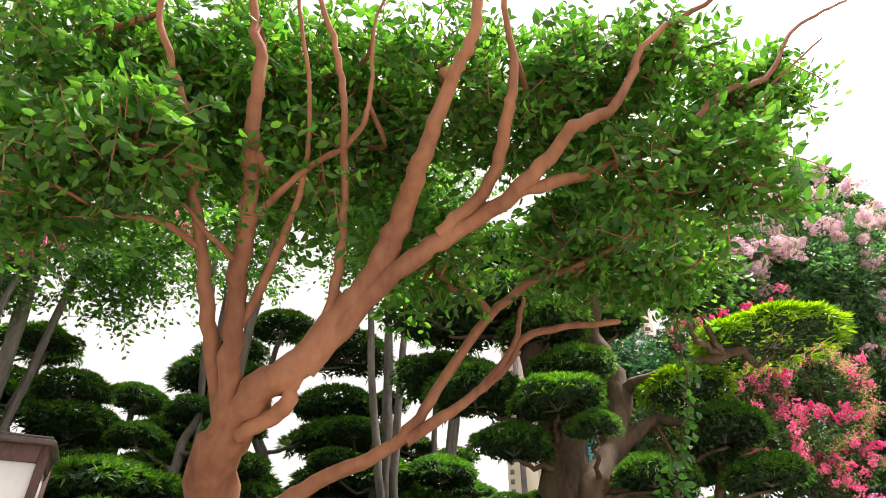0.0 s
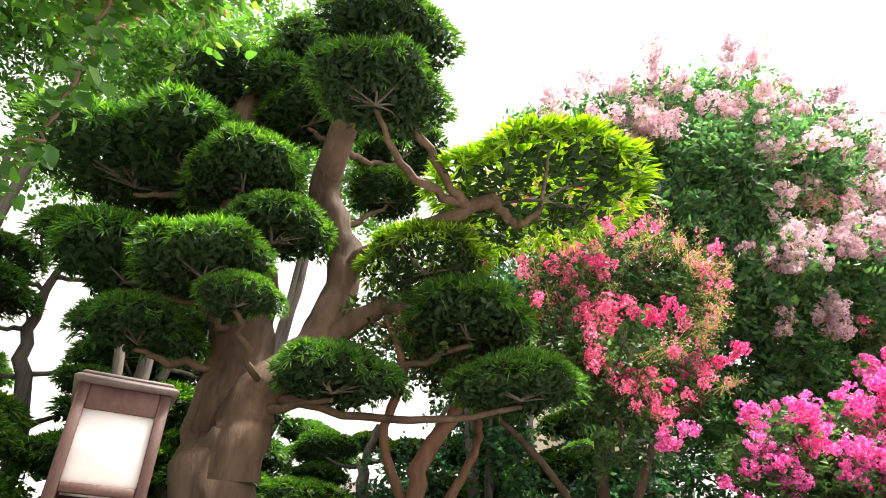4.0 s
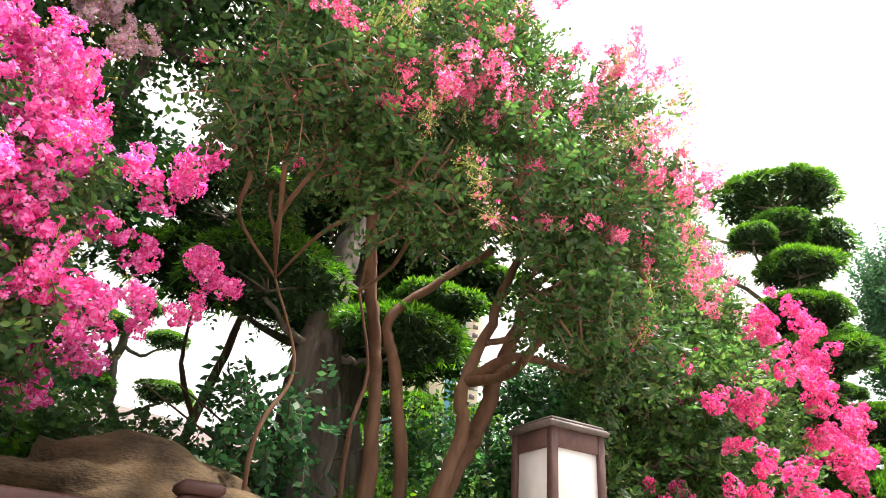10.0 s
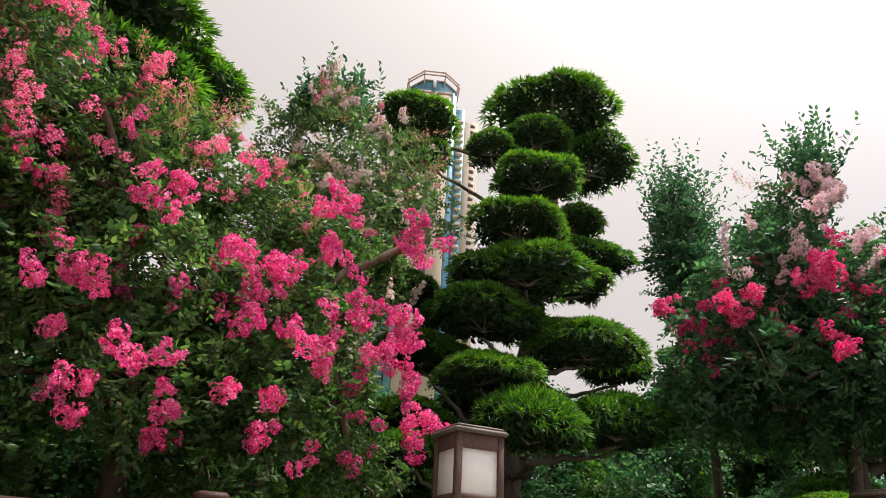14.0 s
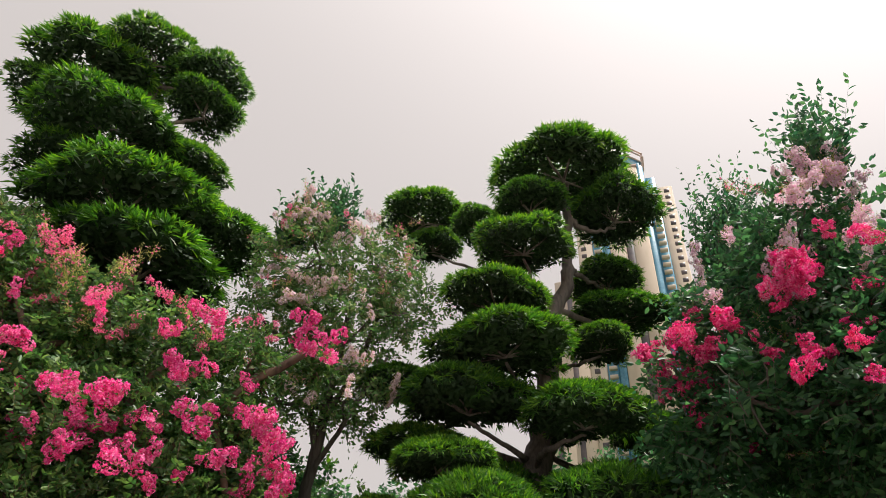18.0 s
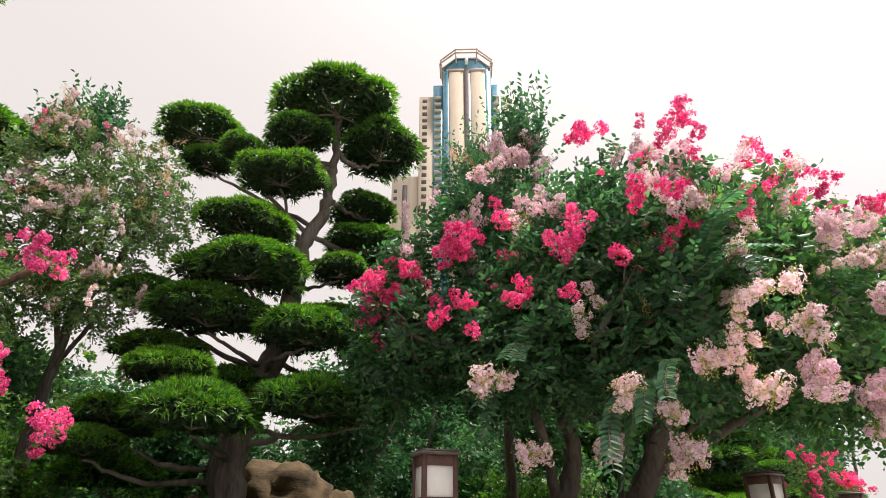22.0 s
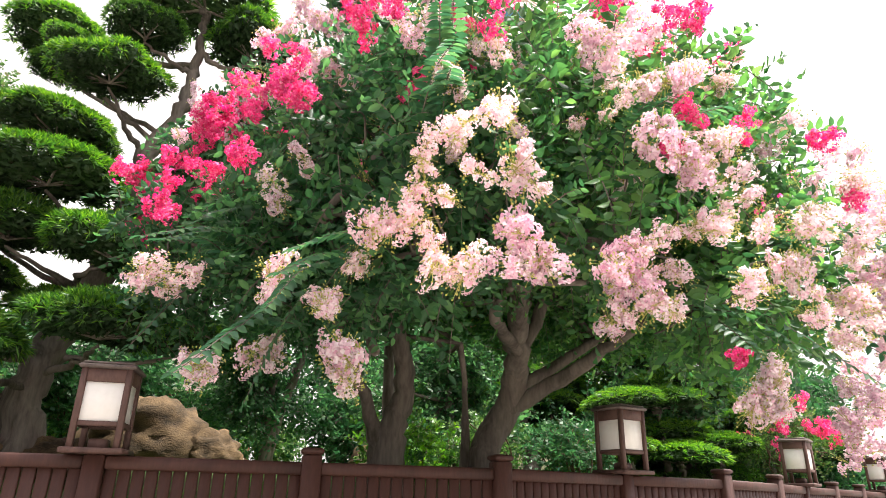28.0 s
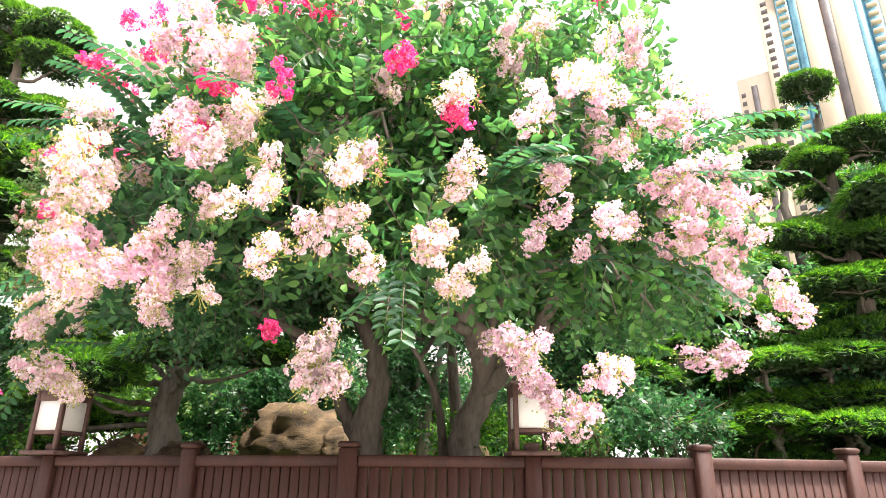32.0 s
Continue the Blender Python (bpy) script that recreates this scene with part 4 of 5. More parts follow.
# tall pale-lilac tree
crape_myrtle("tall crape myrtle with pale lilac flower heads", (5.9, 5.4, gz(5.9, 5.4)), [
    (0.12, 0.05, [(5.9, 5.4, 1.6), (5.85, 5.3, 2.7), (5.7, 5.1, 3.8), (5.4, 5.0, 5.2)]),
    (0.06, 0.03, [(5.85, 5.3, 2.7), (6.1, 5.1, 3.8), (6.3, 5.0, 5.0), (6.3, 4.9, 6.0)])],
    [(4.87, 4.8, 5.7, 0.85), (5.6, 4.8, 6.1, 0.85), (6.3, 4.8, 6.3, 0.8), (6.9, 4.8, 6.0, 0.6), (6.24, 4.8, 5.1, 0.68), (5.3, 4.8, 4.7, 0.7), (4.6, 4.8, 4.3, 0.5), (4.3, 4.8, 5.0, 0.55), (7.3, 4.8, 5.5, 0.34), (7.2, 4.8, 6.9, 0.6), (5.8, 5.2, 4.0, 0.65), (6.6, 5.0, 7.0, 0.7), (5.4, 5.0, 7.0, 0.75), (3.8, 5.0, 5.4, 0.5), (5.0, 5.2, 3.4, 0.6), (7.0, 4.9, 4.8, 0.4), (3.3, 4.9, 5.5, 0.42), (3.7, 4.9, 6.1, 0.5), (4.35, 4.9, 6.5, 0.52), (3.5, 5.0, 4.8, 0.42), (4.0, 5.1, 4.3, 0.45), (2.95, 4.9, 5.75, 0.36), (3.0, 5.0, 5.15, 0.36)],
    LEAF_MID, 0.085, 5200, [("lilac", 120, 1.2, (2, 3, 8, 9, 11, 12, 13, 16, 17, 18)), ("lilac", 50, 1.15, (0, 1, 4, 5)), ("buds", 8, 1.2, None)], 51, BARK_GREY, 12, 0.4, face=(0.2, -0.85, 0.4),
    focus=[("lilac", [(5.39, 4.2, 5.3, 0.15), (5.98, 4.1, 4.84, 0.2), (5.84, 4.4, 4.3, 0.2), (6.9, 4.3, 6.0, 0.28), (6.9, 4.3, 5.2, 0.25), (7.2, 4.4, 5.6, 0.25), (4.2, 4.4, 6.0, 0.3), (4.9, 4.2, 6.3, 0.2), (3.7, 4.6, 5.5, 0.25), (4.23, 4.6, 6.2, 0.25), (6.3, 4.5, 5.86, 0.25), (5.46, 4.6, 4.17, 0.17), (6.12, 4.6, 4.22, 0.17)]), ("buds", [(5.0, 4.3, 4.7, 0.13)])])

T3B = [(5.82, 4.05, 3.52, 0.25), (5.97, 4.05, 3.24, 0.24), (6.11, 4.05, 3.16, 0.18), (6.54, 4.05, 3.16, 0.21), (6.74, 4.05, 2.74, 0.17), (6.32, 4.05, 2.33, 0.24), (6.05, 4.05, 2.69, 0.16), (6.41, 4.05, 2.67, 0.16), (6.49, 4.05, 2.49, 0.13), (6.26, 4.05, 2.08, 0.13), (6.73, 4.05, 2.57, 0.11)]
# magenta bush over the lamp
crape_myrtle("crape myrtle heavy with bright magenta flower heads", (5.3, 4.3, gz(5.3, 4.3)), [
    (0.07, 0.03, [(5.3, 4.3, 1.5), (5.1, 4.2, 2.0), (4.8, 4.0, 2.5), (4.4, 3.9, 2.75)]),
    (0.05, 0.02, [(5.3, 4.3, 1.6), (5.35, 4.2, 2.1), (5.3, 4.0, 2.7)]),
    (0.05, 0.02, [(5.3, 4.3, 1.6), (5.6, 4.2, 2.0), (5.9, 4.0, 2.5)])],
    [(3.85, 3.9, 2.5, 0.2), (4.1, 3.9, 2.68, 0.24), (4.35, 4.0, 2.85, 0.22), (4.7, 3.9, 2.78, 0.3), (5.05, 3.9, 2.85, 0.34), (5.6, 3.9, 2.9, 0.34), (6.0, 3.9, 2.85, 0.3), (5.45, 3.9, 2.62, 0.34), (5.97, 3.9, 2.5, 0.28), (5.5, 3.9, 2.3, 0.32), (5.0, 3.9, 2.45, 0.3), (4.55, 3.9, 2.4, 0.28), (6.05, 3.9, 2.2, 0.28), (5.3, 3.9, 2.0, 0.28), (4.0, 3.9, 2.3, 0.2), (5.2, 4.1, 2.4, 0.5)],
    LEAF_SMALL, 0.052, 2000, [("magenta", 24, 0.8, None)], 61, BARK_BROWN, 10, 0.2, face=(-0.2, -0.85, 0.45),
    focus=[("magenta", [(4.09, 3.7, 2.83, 0.17), (4.33, 3.7, 2.71, 0.18), (4.70, 3.7, 2.89, 0.22), (5.13, 3.65, 3.06, 0.23), (5.62, 3.65, 3.14, 0.24), (5.99, 3.7, 3.01, 0.23), (5.63, 3.6, 2.70, 0.22), (4.96, 3.6, 2.64, 0.23), (6.02, 3.7, 2.57, 0.2), (5.21, 3.6, 2.36, 0.2),
                        (6.11, 3.7, 2.28, 0.19), (5.38, 3.65, 2.12, 0.18), (3.86, 3.75, 2.53, 0.17), (3.65, 3.75, 2.34, 0.12), (3.57, 3.8, 2.07, 0.1), (5.68, 3.65, 2.37, 0.17), (4.59, 3.65, 2.57, 0.17), (4.04, 3.75, 2.44, 0.14), (5.4, 3.6, 2.9, 0.2), (4.85, 3.7, 2.35, 0.15)]),
           ("magenta", T3B + [(3.28, 3.85, 2.65, 0.12), (3.87, 3.85, 2.79, 0.13)])])

# pink tree with crooked brown stems by the third lamp
crape_myrtle("crape myrtle with crooked bare stems and small pink flower heads", (8.1, 4.9, gz(8.1, 4.9)), [
    (0.060, 0.036, [(8.25, 4.91, 1.50), (8.23, 4.85, 2.09), (8.20, 4.85, 2.65), (8.15, 4.85, 3.04), (7.96, 4.74, 3.51), (7.68, 4.28, 4.02)]),
    (0.050, 0.030, [(8.48, 4.91, 1.50), (8.48, 4.85, 2.12), (8.33, 4.85, 2.88), (8.24, 4.85, 3.21), (8.54, 4.74, 3.57), (8.88, 4.51, 3.91)]),
    (0.062, 0.024, [(8.48, 4.62, 1.50), (8.55, 4.51, 2.08), (8.69, 4.51, 2.48), (8.66, 4.51, 2.74), (8.90, 4.51, 3.30), (9.20, 4.51, 3.99), (9.68, 4.39, 4.31)]),
    (0.026, 0.013, [(8.82, 4.48, 3.11), (9.02, 4.39, 3.22), (8.99, 4.28, 3.51), (9.17, 4.16, 3.91)]),
    (0.085, 0.045, [(8.50, 4.65, 1.50), (8.60, 4.60, 2.00), (8.75, 4.60, 2.30), (8.92, 4.60, 2.60), (9.00, 4.50, 3.00), (9.14, 4.40, 3.50)]),
    (0.018, 0.009, [(8.08, 4.85, 1.50), (7.99, 4.74, 2.31), (8.06, 4.74, 2.76), (7.85, 4.62, 3.22)]),
    (0.016, 0.008, [(7.51, 4.85, 1.50), (7.41, 4.74, 2.19), (7.56, 4.74, 2.65), (7.28, 4.62, 3.11)])],
    [(6.75, 3.35, 3.4, 0.3), (6.8, 3.3, 3.9, 0.34), (7.05, 3.3, 3.5, 0.4), (7.5, 3.25, 3.95, 0.46), (7.3, 3.3, 3.2, 0.38), (7.9, 3.2, 3.4, 0.42), (8.4, 3.2, 3.95, 0.46), (8.65, 3.25, 3.5, 0.4), (8.4, 3.25, 2.95, 0.36), (9.05, 3.35, 3.45, 0.36), (9.2, 3.35, 3.95, 0.38), (8.9, 3.35, 2.85, 0.3), (7.3, 3.5, 4.3, 0.36), (8.0, 3.4, 4.35, 0.4), (7.7, 3.6, 3.5, 0.5), (6.6, 3.5, 3.2, 0.2), (6.9, 3.4, 4.5, 0.16, 0.16, 0.24), (7.85, 3.4, 4.75, 0.2, 0.2, 0.26), (9.0, 3.4, 4.6, 0.24, 0.24, 0.28), (6.92, 4.6, 4.2, 0.34), (7.58, 4.6, 4.4, 0.42), (7.13, 4.6, 3.8, 0.34), (7.9, 4.6, 5.0, 0.34)],
    LEAF_SMALL, 0.048, 4200, [("salmon", 250, 0.8, None), ("buds", 130, 0.7, None), ("salmon", 34, 0.75, (12, 13, 16, 17, 18, 19, 20, 22))], 71, BARK_STEM, 10, 0.18)
cloud_pine("cloud-pruned podocarp with a fluted grey trunk behind the rock", (8.09, 5.39, gz(8.09, 5.39)), [(8.09, 5.37, 1.28), (8.01, 5.42, 2.43), (8.04, 5.44, 3.37), (8.23, 5.57, 4.34)],
           [(7.43, 5.15, 3.38, 0.6, 0.8), (8.51, 5.28, 3.26, 0.55, 0.8), (7.20, 5.89, 4.20, 0.6, 0.8), (9.18, 5.69, 3.88, 0.5, 0.8), (8.20, 5.72, 4.98, 0.6, 0.8)], 72, False, 0.27, 0.10)

# magenta tree that leans right over the fourth lamp
crape_myrtle("spreading crape myrtle with many magenta-pink flower heads", (10.5, 4.4, gz(10.5, 4.4)), [
    (0.10, 0.05, [(10.5, 4.4, 1.5), (10.45, 4.3, 2.1), (10.6, 4.1, 2.8), (10.9, 4.0, 3.5)]),
    (0.06, 0.03, [(10.45, 4.3, 2.0), (10.2, 4.1, 2.6), (10.0, 3.9, 3.5)]),
    (0.06, 0.03, [(10.55, 4.2, 2.3), (11.1, 4.1, 2.9), (11.6, 4.0, 3.5), (12.1, 3.95, 3.9)])],
    [(9.85, 4.15, 3.60, 0.55), (10.32, 4.15, 4.00, 0.50), (10.95, 4.15, 3.85, 0.48), (11.55, 4.20, 3.80, 0.38), (12.12, 4.25, 3.90, 0.20), (10.40, 3.95, 3.10, 0.55), (11.10, 3.95, 3.10, 0.50), (11.60, 4.10, 3.20, 0.34), (10.35, 3.85, 2.45, 0.50), (11.20, 3.90, 2.50, 0.48), (11.75, 4.05, 2.70, 0.30), (9.75, 4.05, 2.90, 0.45), (9.60, 4.15, 2.30, 0.45), (9.40, 4.15, 3.40, 0.40), (10.80, 4.55, 2.90, 0.60), (9.28, 4.15, 4.10, 0.45), (9.74, 4.15, 4.20, 0.42), (9.20, 4.15, 4.70, 0.40), (8.90, 4.15, 4.30, 0.40), (9.60, 4.05, 1.90, 0.40), (11.90, 3.95, 2.10, 0.35), (10.90, 3.95, 1.95, 0.45)],
    LEAF_SMALL, 0.058, 6000, [("rose", 70, 0.6, None), ("salmon", 150, 0.75, (0, 1, 2, 3, 13, 15, 16, 17, 18)), ("buds", 40, 0.7, (0, 1, 2, 13, 16))], 81, BARK_BROWN, 10, 0.2,
    focus=[("rose", [(12.09, 3.65, 3.86, 0.22), (11.20, 3.37, 3.79, 0.10), (11.38, 3.39, 3.71, 0.12), (11.13, 3.23, 3.45, 0.16), (10.56, 3.10, 3.01, 0.17), (10.88, 3.13, 2.98, 0.17), (10.68, 3.11, 2.86, 0.11), (11.04, 3.17, 2.72, 0.19), (10.62, 3.14, 2.63, 0.11), (11.36, 3.23, 2.99, 0.14), (11.70, 3.37, 3.06, 0.16), (11.88, 3.47, 2.89, 0.19), (11.59, 3.34, 2.71, 0.14), (11.91, 3.55, 2.59, 0.19), (12.40, 3.95, 2.47, 0.22), (10.14, 3.22, 2.41, 0.17), (9.92, 3.19, 2.64, 0.13)]),
           ("rose", [(10.41, 3.26, 2.23, 0.12), (10.69, 3.24, 2.30, 0.09), (10.89, 3.24, 2.35, 0.10), (9.99, 3.37, 2.12, 0.13), (10.98, 3.38, 2.09, 0.13), (11.28, 3.48, 2.07, 0.09), (11.20, 3.25, 2.52, 0.07), (11.78, 3.68, 2.14, 0.11), (10.14, 3.14, 3.26, 0.17), (10.00, 3.15, 3.13, 0.09), (9.78, 3.20, 2.78, 0.12), (9.67, 3.25, 2.70, 0.09), (9.79, 3.28, 2.43, 0.07), (10.58, 3.21, 3.64, 0.08), (10.38, 3.36, 2.04, 0.05), (10.02, 3.31, 2.23, 0.07), (11.06, 3.24, 3.56, 0.08)])])

# tall dark pine
cloud_pine("tall cloud-pruned podocarp with dense dark green cushions", (9.2, 7.1, gz(9.2, 7.1)), [(9.2, 7.1, 1.7), (9.1, 7.1, 4.0), (9.3, 7.1, 6.3), (8.9, 7.1, 8.2), (8.9, 7.0, 9.6)], [
    (7.98, 6.9, 9.55, 1.05, 0.95), (8.86, 6.8, 10.05, 0.85, 0.9), (9.75, 7.0, 9.85, 0.7, 1), (7.75, 7, 8.85, 0.8, 0.8), (9.8, 6.9, 9.2, 0.65, 0.9), (8.85, 6.6, 8.1, 1.1, 0.75), (8.2, 7, 7.6, 0.8, 0.8), (9.7, 7.2, 8.2, 0.8, 0.8), (9.35, 6.4, 6.75, 1.3, 0.65), (10.45, 6.8, 6.6, 0.95, 0.8), (9.8, 6.5, 5.9, 1.2, 0.7), (8.2, 7, 6.2, 0.95, 0.8), (9.6, 7.3, 7.4, 0.9, 0.8), (8.6, 6.8, 5.0, 1.1, 0.7), (10.2, 7, 4.9, 1.0, 0.7), (9.4, 7, 3.9, 1.2, 0.7), (7.6, 7.2, 4.2, 1, 0.7)], 91, False, 0.26, 0.07, 0.05)

# greyish small tree
crape_myrtle("slender crape myrtle with grey-green leaves and faded pinkish flower heads", (12.19, 5.84, gz(12.19, 5.84)), [
    (0.08, 0.04, [(12.19, 5.84, 1.78), (12.24, 5.78, 2.87), (12.34, 5.66, 3.97), (12.45, 5.59, 5.08)]),
    (0.04, 0.02, [(12.29, 5.69, 3.53), (12.08, 5.66, 4.43), (12.00, 5.64, 5.48)]),
    (0.04, 0.02, [(12.34, 5.67, 3.86), (12.66, 5.59, 4.62), (12.87, 5.50, 5.49)]),
    (0.03, 0.015, [(12.28, 5.70, 3.31), (12.57, 5.41, 3.84), (12.90, 5.21, 4.47)])],
    [(11.86, 5.5, 5.74, 0.65), (12.7, 5.4, 5.72, 0.6), (11.7, 5.6, 4.9, 0.65), (12.5, 5.4, 4.85, 0.65), (13.1, 5.3, 5.2, 0.5), (12.5, 5.4, 4.1, 0.55), (11.9, 5.5, 6.3, 0.35), (11.8, 5.6, 4.1, 0.5)],
    LEAF_PALE, 0.060, 2300, [("cream", 120, 0.55, None), ("buds", 90, 0.6, None), ("salmon", 20, 0.5, None)], 95, BARK_GREY, 9, 0.22, shoots=[(12.1, 5.5, 6.6, 0.3, 0.8), (11.6, 5.5, 6.2, 0.25, 0.6)])

# the pine in the middle of the view
cloud_pine("large cloud-pruned podocarp with domed green cushions on a crooked trunk", (14.2, 5.0, gz(14.2, 5.0)), [(14.2, 5.0, 1.6), (14.2, 5.0, 2.5), (14.5, 5.0, 3.4), (14.7, 5.0, 4.4), (14.78, 5.0, 5.1), (15.05, 5.0, 5.8), (15.1, 5.0, 6.5), (15.13, 5.0, 7.3)], [
    (15.09, 4.96, 7.50, 0.90, 0.76), (14.5, 4.8, 6.66, 0.52, 0.92), (15.76, 4.93, 6.9, 0.67, 1.01), (14.28, 4.55, 5.81, 0.6, 0.88), (13.81, 4.84, 6.21, 0.36, 1.01), (13.38, 6, 7.09, 0.65, 0.76), (13.5, 5.9, 6.55, 0.41, 1.01), (15.72, 5.28, 5.99, 0.52, 0.8), (13.95, 4.5, 4.99, 0.67, 0.71), (15.72, 5.1, 5.39, 0.62, 0.69), (13.99, 4.42, 4.43, 0.79, 0.69), (15.19, 4.7, 4.74, 0.38, 1.01), (13.71, 4.8, 3.95, 0.74, 0.84), (14.71, 4.28, 3.73, 0.65, 0.84), (15.73, 4.7, 3.77, 0.46, 1.01), (13.29, 4.3, 3.14, 0.54, 0.71), (13.59, 4, 2.69, 0.68, 0.92), (14.77, 4, 2.89, 0.64, 0.92), (12.75, 4.6, 2.4, 0.41, 0.92), (12.95, 5, 2.72, 0.54, 0.82), (15.5, 4.6, 2.94, 0.6, 0.76), (13.3, 5.3, 3.55, 0.6, 0.8), (14.35, 5.4, 3.25, 0.7, 0.8), (15.35, 5.3, 4.25, 0.55, 0.8), (13.1, 5.5, 4.3, 0.5, 0.8), (13.0, 5.4, 2.2, 0.6, 0.8)], 101, True, 0.18, 0.05, 0.04)

# red and pale trees at the end of the walk, grown into one wide dome
DOME, DOME_SIZE = np.array((17.8, 2.2, 3.0)), np.array((2.7, 2.9, 2.6))


def dome_lobes(n, seed):
    """Lobes spread evenly over the upper skin of the dome, with a few inside it."""
    r = np.random.default_rng(seed)
    out = []
    for k in range(n):
        z = 1 - 2 * (k + 0.5) / n
        a = k * 2.39996
        d = np.array((math.cos(a) * math.sqrt(1 - z * z), math.sin(a) * math.sqrt(1 - z * z), z))
        c = DOME + DOME_SIZE * d * 0.72 + r.normal(0, 0.06, 3)
        if c[2] < 2.5 or c[1] > 4.4:
            continue
        rad = r.uniform(0.52, 0.70)
        c[2] = max(c[2], 2.2 + 0.22 * c[1] + rad * 0.85)
        out.append((*c, rad, rad, rad * 0.85))
    for x, y, z in ((16.3, 1.6, 3.1), (17.2, 0.9, 3.3), (18.2, 0.9, 3.3), (19.1, 1.4, 3.2), (16.6, 2.9, 3.3), (17.8, 2.2, 3.6), (19.0, 2.8, 3.4), (17.4, 2.0, 4.2), (18.3, 2.0, 4.2)):
        out.append((x, y, z, 0.8, 0.8, 0.55))
    return out


ALL_LOBES = dome_lobes(96, 5)
LEFT = [l for l in ALL_LOBES if l[0] < 16.75] + [(15.2, 3.3, 3.3, 0.4, 0.4, 0.36), (15.3, 3.0, 4.2, 0.36, 0.36, 0.34), (15.2, 2.6, 3.4, 0.4, 0.4, 0.36), (15.15, 3.1, 3.75, 0.42, 0.42, 0.38), (15.4, 3.5, 3.1, 0.5, 0.5, 0.45), (16.3, 2.7, 5.15, 0.55, 0.5, 0.45), (16.9, 3.0, 5.35, 0.5, 0.5, 0.45), (15.8, 2.8, 4.6, 0.45, 0.45, 0.4)]
RIGHT = [l for l in ALL_LOBES if l[0] >= 16.75]


def picked(lobes, test):
    return [k for k, l in enumerate(lobes) if test(*l[:3])]


crape_myrtle("crape myrtle with crimson flower heads grown through by a pale one", (17.2, 3.0, gz(17.2, 3.0)), [
    (0.13, 0.07, [(17.2, 3.0, 1.5), (17.22, 2.95, 2.0), (17.30, 2.9, 2.5), (17.0, 2.8, 3.2), (16.7, 2.7, 4.2)]),
    (0.07, 0.04, [(17.15, 3.1, 1.6), (17.0, 2.9, 2.1), (16.6, 2.6, 2.7), (16.2, 2.3, 3.2)]),
    (0.05, 0.025, [(17.1, 2.9, 2.9), (16.5, 3.1, 3.3), (15.7, 3.2, 3.7)]),
    (0.05, 0.025, [(16.9, 2.6, 2.6), (16.4, 1.6, 2.8), (16.0, 1.0, 3.0)])],
    LEFT, LEAF_BLUE, 0.080, 5200, [("crimson", 64, 0.85, picked(LEFT, lambda x, y, z: 3.1 < z < 4.6)), ("lilac", 100, 0.7, picked(LEFT, lambda x, y, z: z > 4.0)), ("buds", 40, 0.7, None), ("cream", 10, 0.7, picked(LEFT, lambda x, y, z: z < 3.0))],
    111, BARK_GREY, 10, 0.30, face=(-0.65, -0.65, 0.35),
    focus=[("crimson", [(14.95, 2.65, 3.88, 0.24), (15.1, 3.4, 3.9, 0.24), (15.2, 2.86, 3.58, 0.16), (15.43, 2.09, 4.12, 0.20), (15.74, 0.87, 3.80, 0.18), (15.5, 2.14, 3.52, 0.12), (15.6, 1.74, 3.51, 0.12), (15.8, 2.1, 4.5, 0.14), (15.08, 2.94, 4.01, 0.19), (15.15, 3.13, 3.70, 0.22), (15.37, 1.98, 4.11, 0.22), (15.29, 2.19, 3.97, 0.14), (15.60, 0.71, 3.71, 0.16), (15.50, 0.79, 3.51, 0.11), (15.71, 0.42, 3.38, 0.10), (15.30, 1.13, 3.25, 0.09), (15.19, 1.55, 3.29, 0.08), (15.12, 1.90, 3.21, 0.14), (15.17, 1.53, 3.03, 0.08), (15.51, 0.68, 3.16, 0.07), (15.44, 1.49, 4.09, 0.11)]),
           ("crimson", [(15.94, 0.38, 3.94, 0.16), (16.10, 0.12, 3.79, 0.13), (16.99, 0.59, 5.12, 0.24), (16.72, 0.50, 4.72, 0.17), (16.48, 0.40, 4.07, 0.15), (16.53, -0.20, 3.79, 0.14), (16.37, 1.24, 5.18, 0.17), (16.74, 0.86, 5.20, 0.09), (15.92, 0.73, 4.67, 0.13), (15.80, 1.10, 3.86, 0.13)]),
           ("cream", [(15.24, 1.35, 2.67, 0.16), (15.44, 1.22, 2.08, 0.14), (15.72, 0.65, 2.11, 0.12), (15.71, 0.50, 2.38, 0.11), (15.97, 0.36, 2.04, 0.15), (16.02, 0.08, 2.55, 0.11), (16.23, -0.12, 2.61, 0.15), (16.31, -0.11, 2.36, 0.15), (16.48, -0.32, 2.80, 0.15), (16.42, -0.29, 3.01, 0.13), (16.17, -0.11, 2.87, 0.11), (16.24, -0.14, 3.31, 0.10), (15.91, 0.28, 2.31, 0.07)]),
           ("lilac", [(16.56, -0.29, 2.40, 0.18), (16.42, 0.55, 4.60, 0.10), (16.06, 0.34, 4.09, 0.09), (16.10, 2.10, 5.35, 0.20), (16.45, 2.30, 5.60, 0.20), (16.80, 2.50, 5.75, 0.16), (15.75, 2.00, 5.00, 0.16)])],
    shoots=[(16.4, 2.3, 5.95, 0.25, 0.9), (16.55, 2.5, 6.1, 0.12, 0.8)],
    fronds=[((15.7, 1.7, 2.85), (15.05, 1.25, 2.45)), ((15.75, 1.5, 2.9), (15.2, 1.0, 2.75)), ((16.0, 0.8, 2.5), (15.45, 0.45, 2.05)), ((16.1, 0.5, 2.55), (15.65, 0.1, 2.35)), ((16.4, 0.2, 3.3), (16.15, -0.45, 3.15)), ((16.5, 0.3, 3.6), (16.2, -0.35, 3.75))])
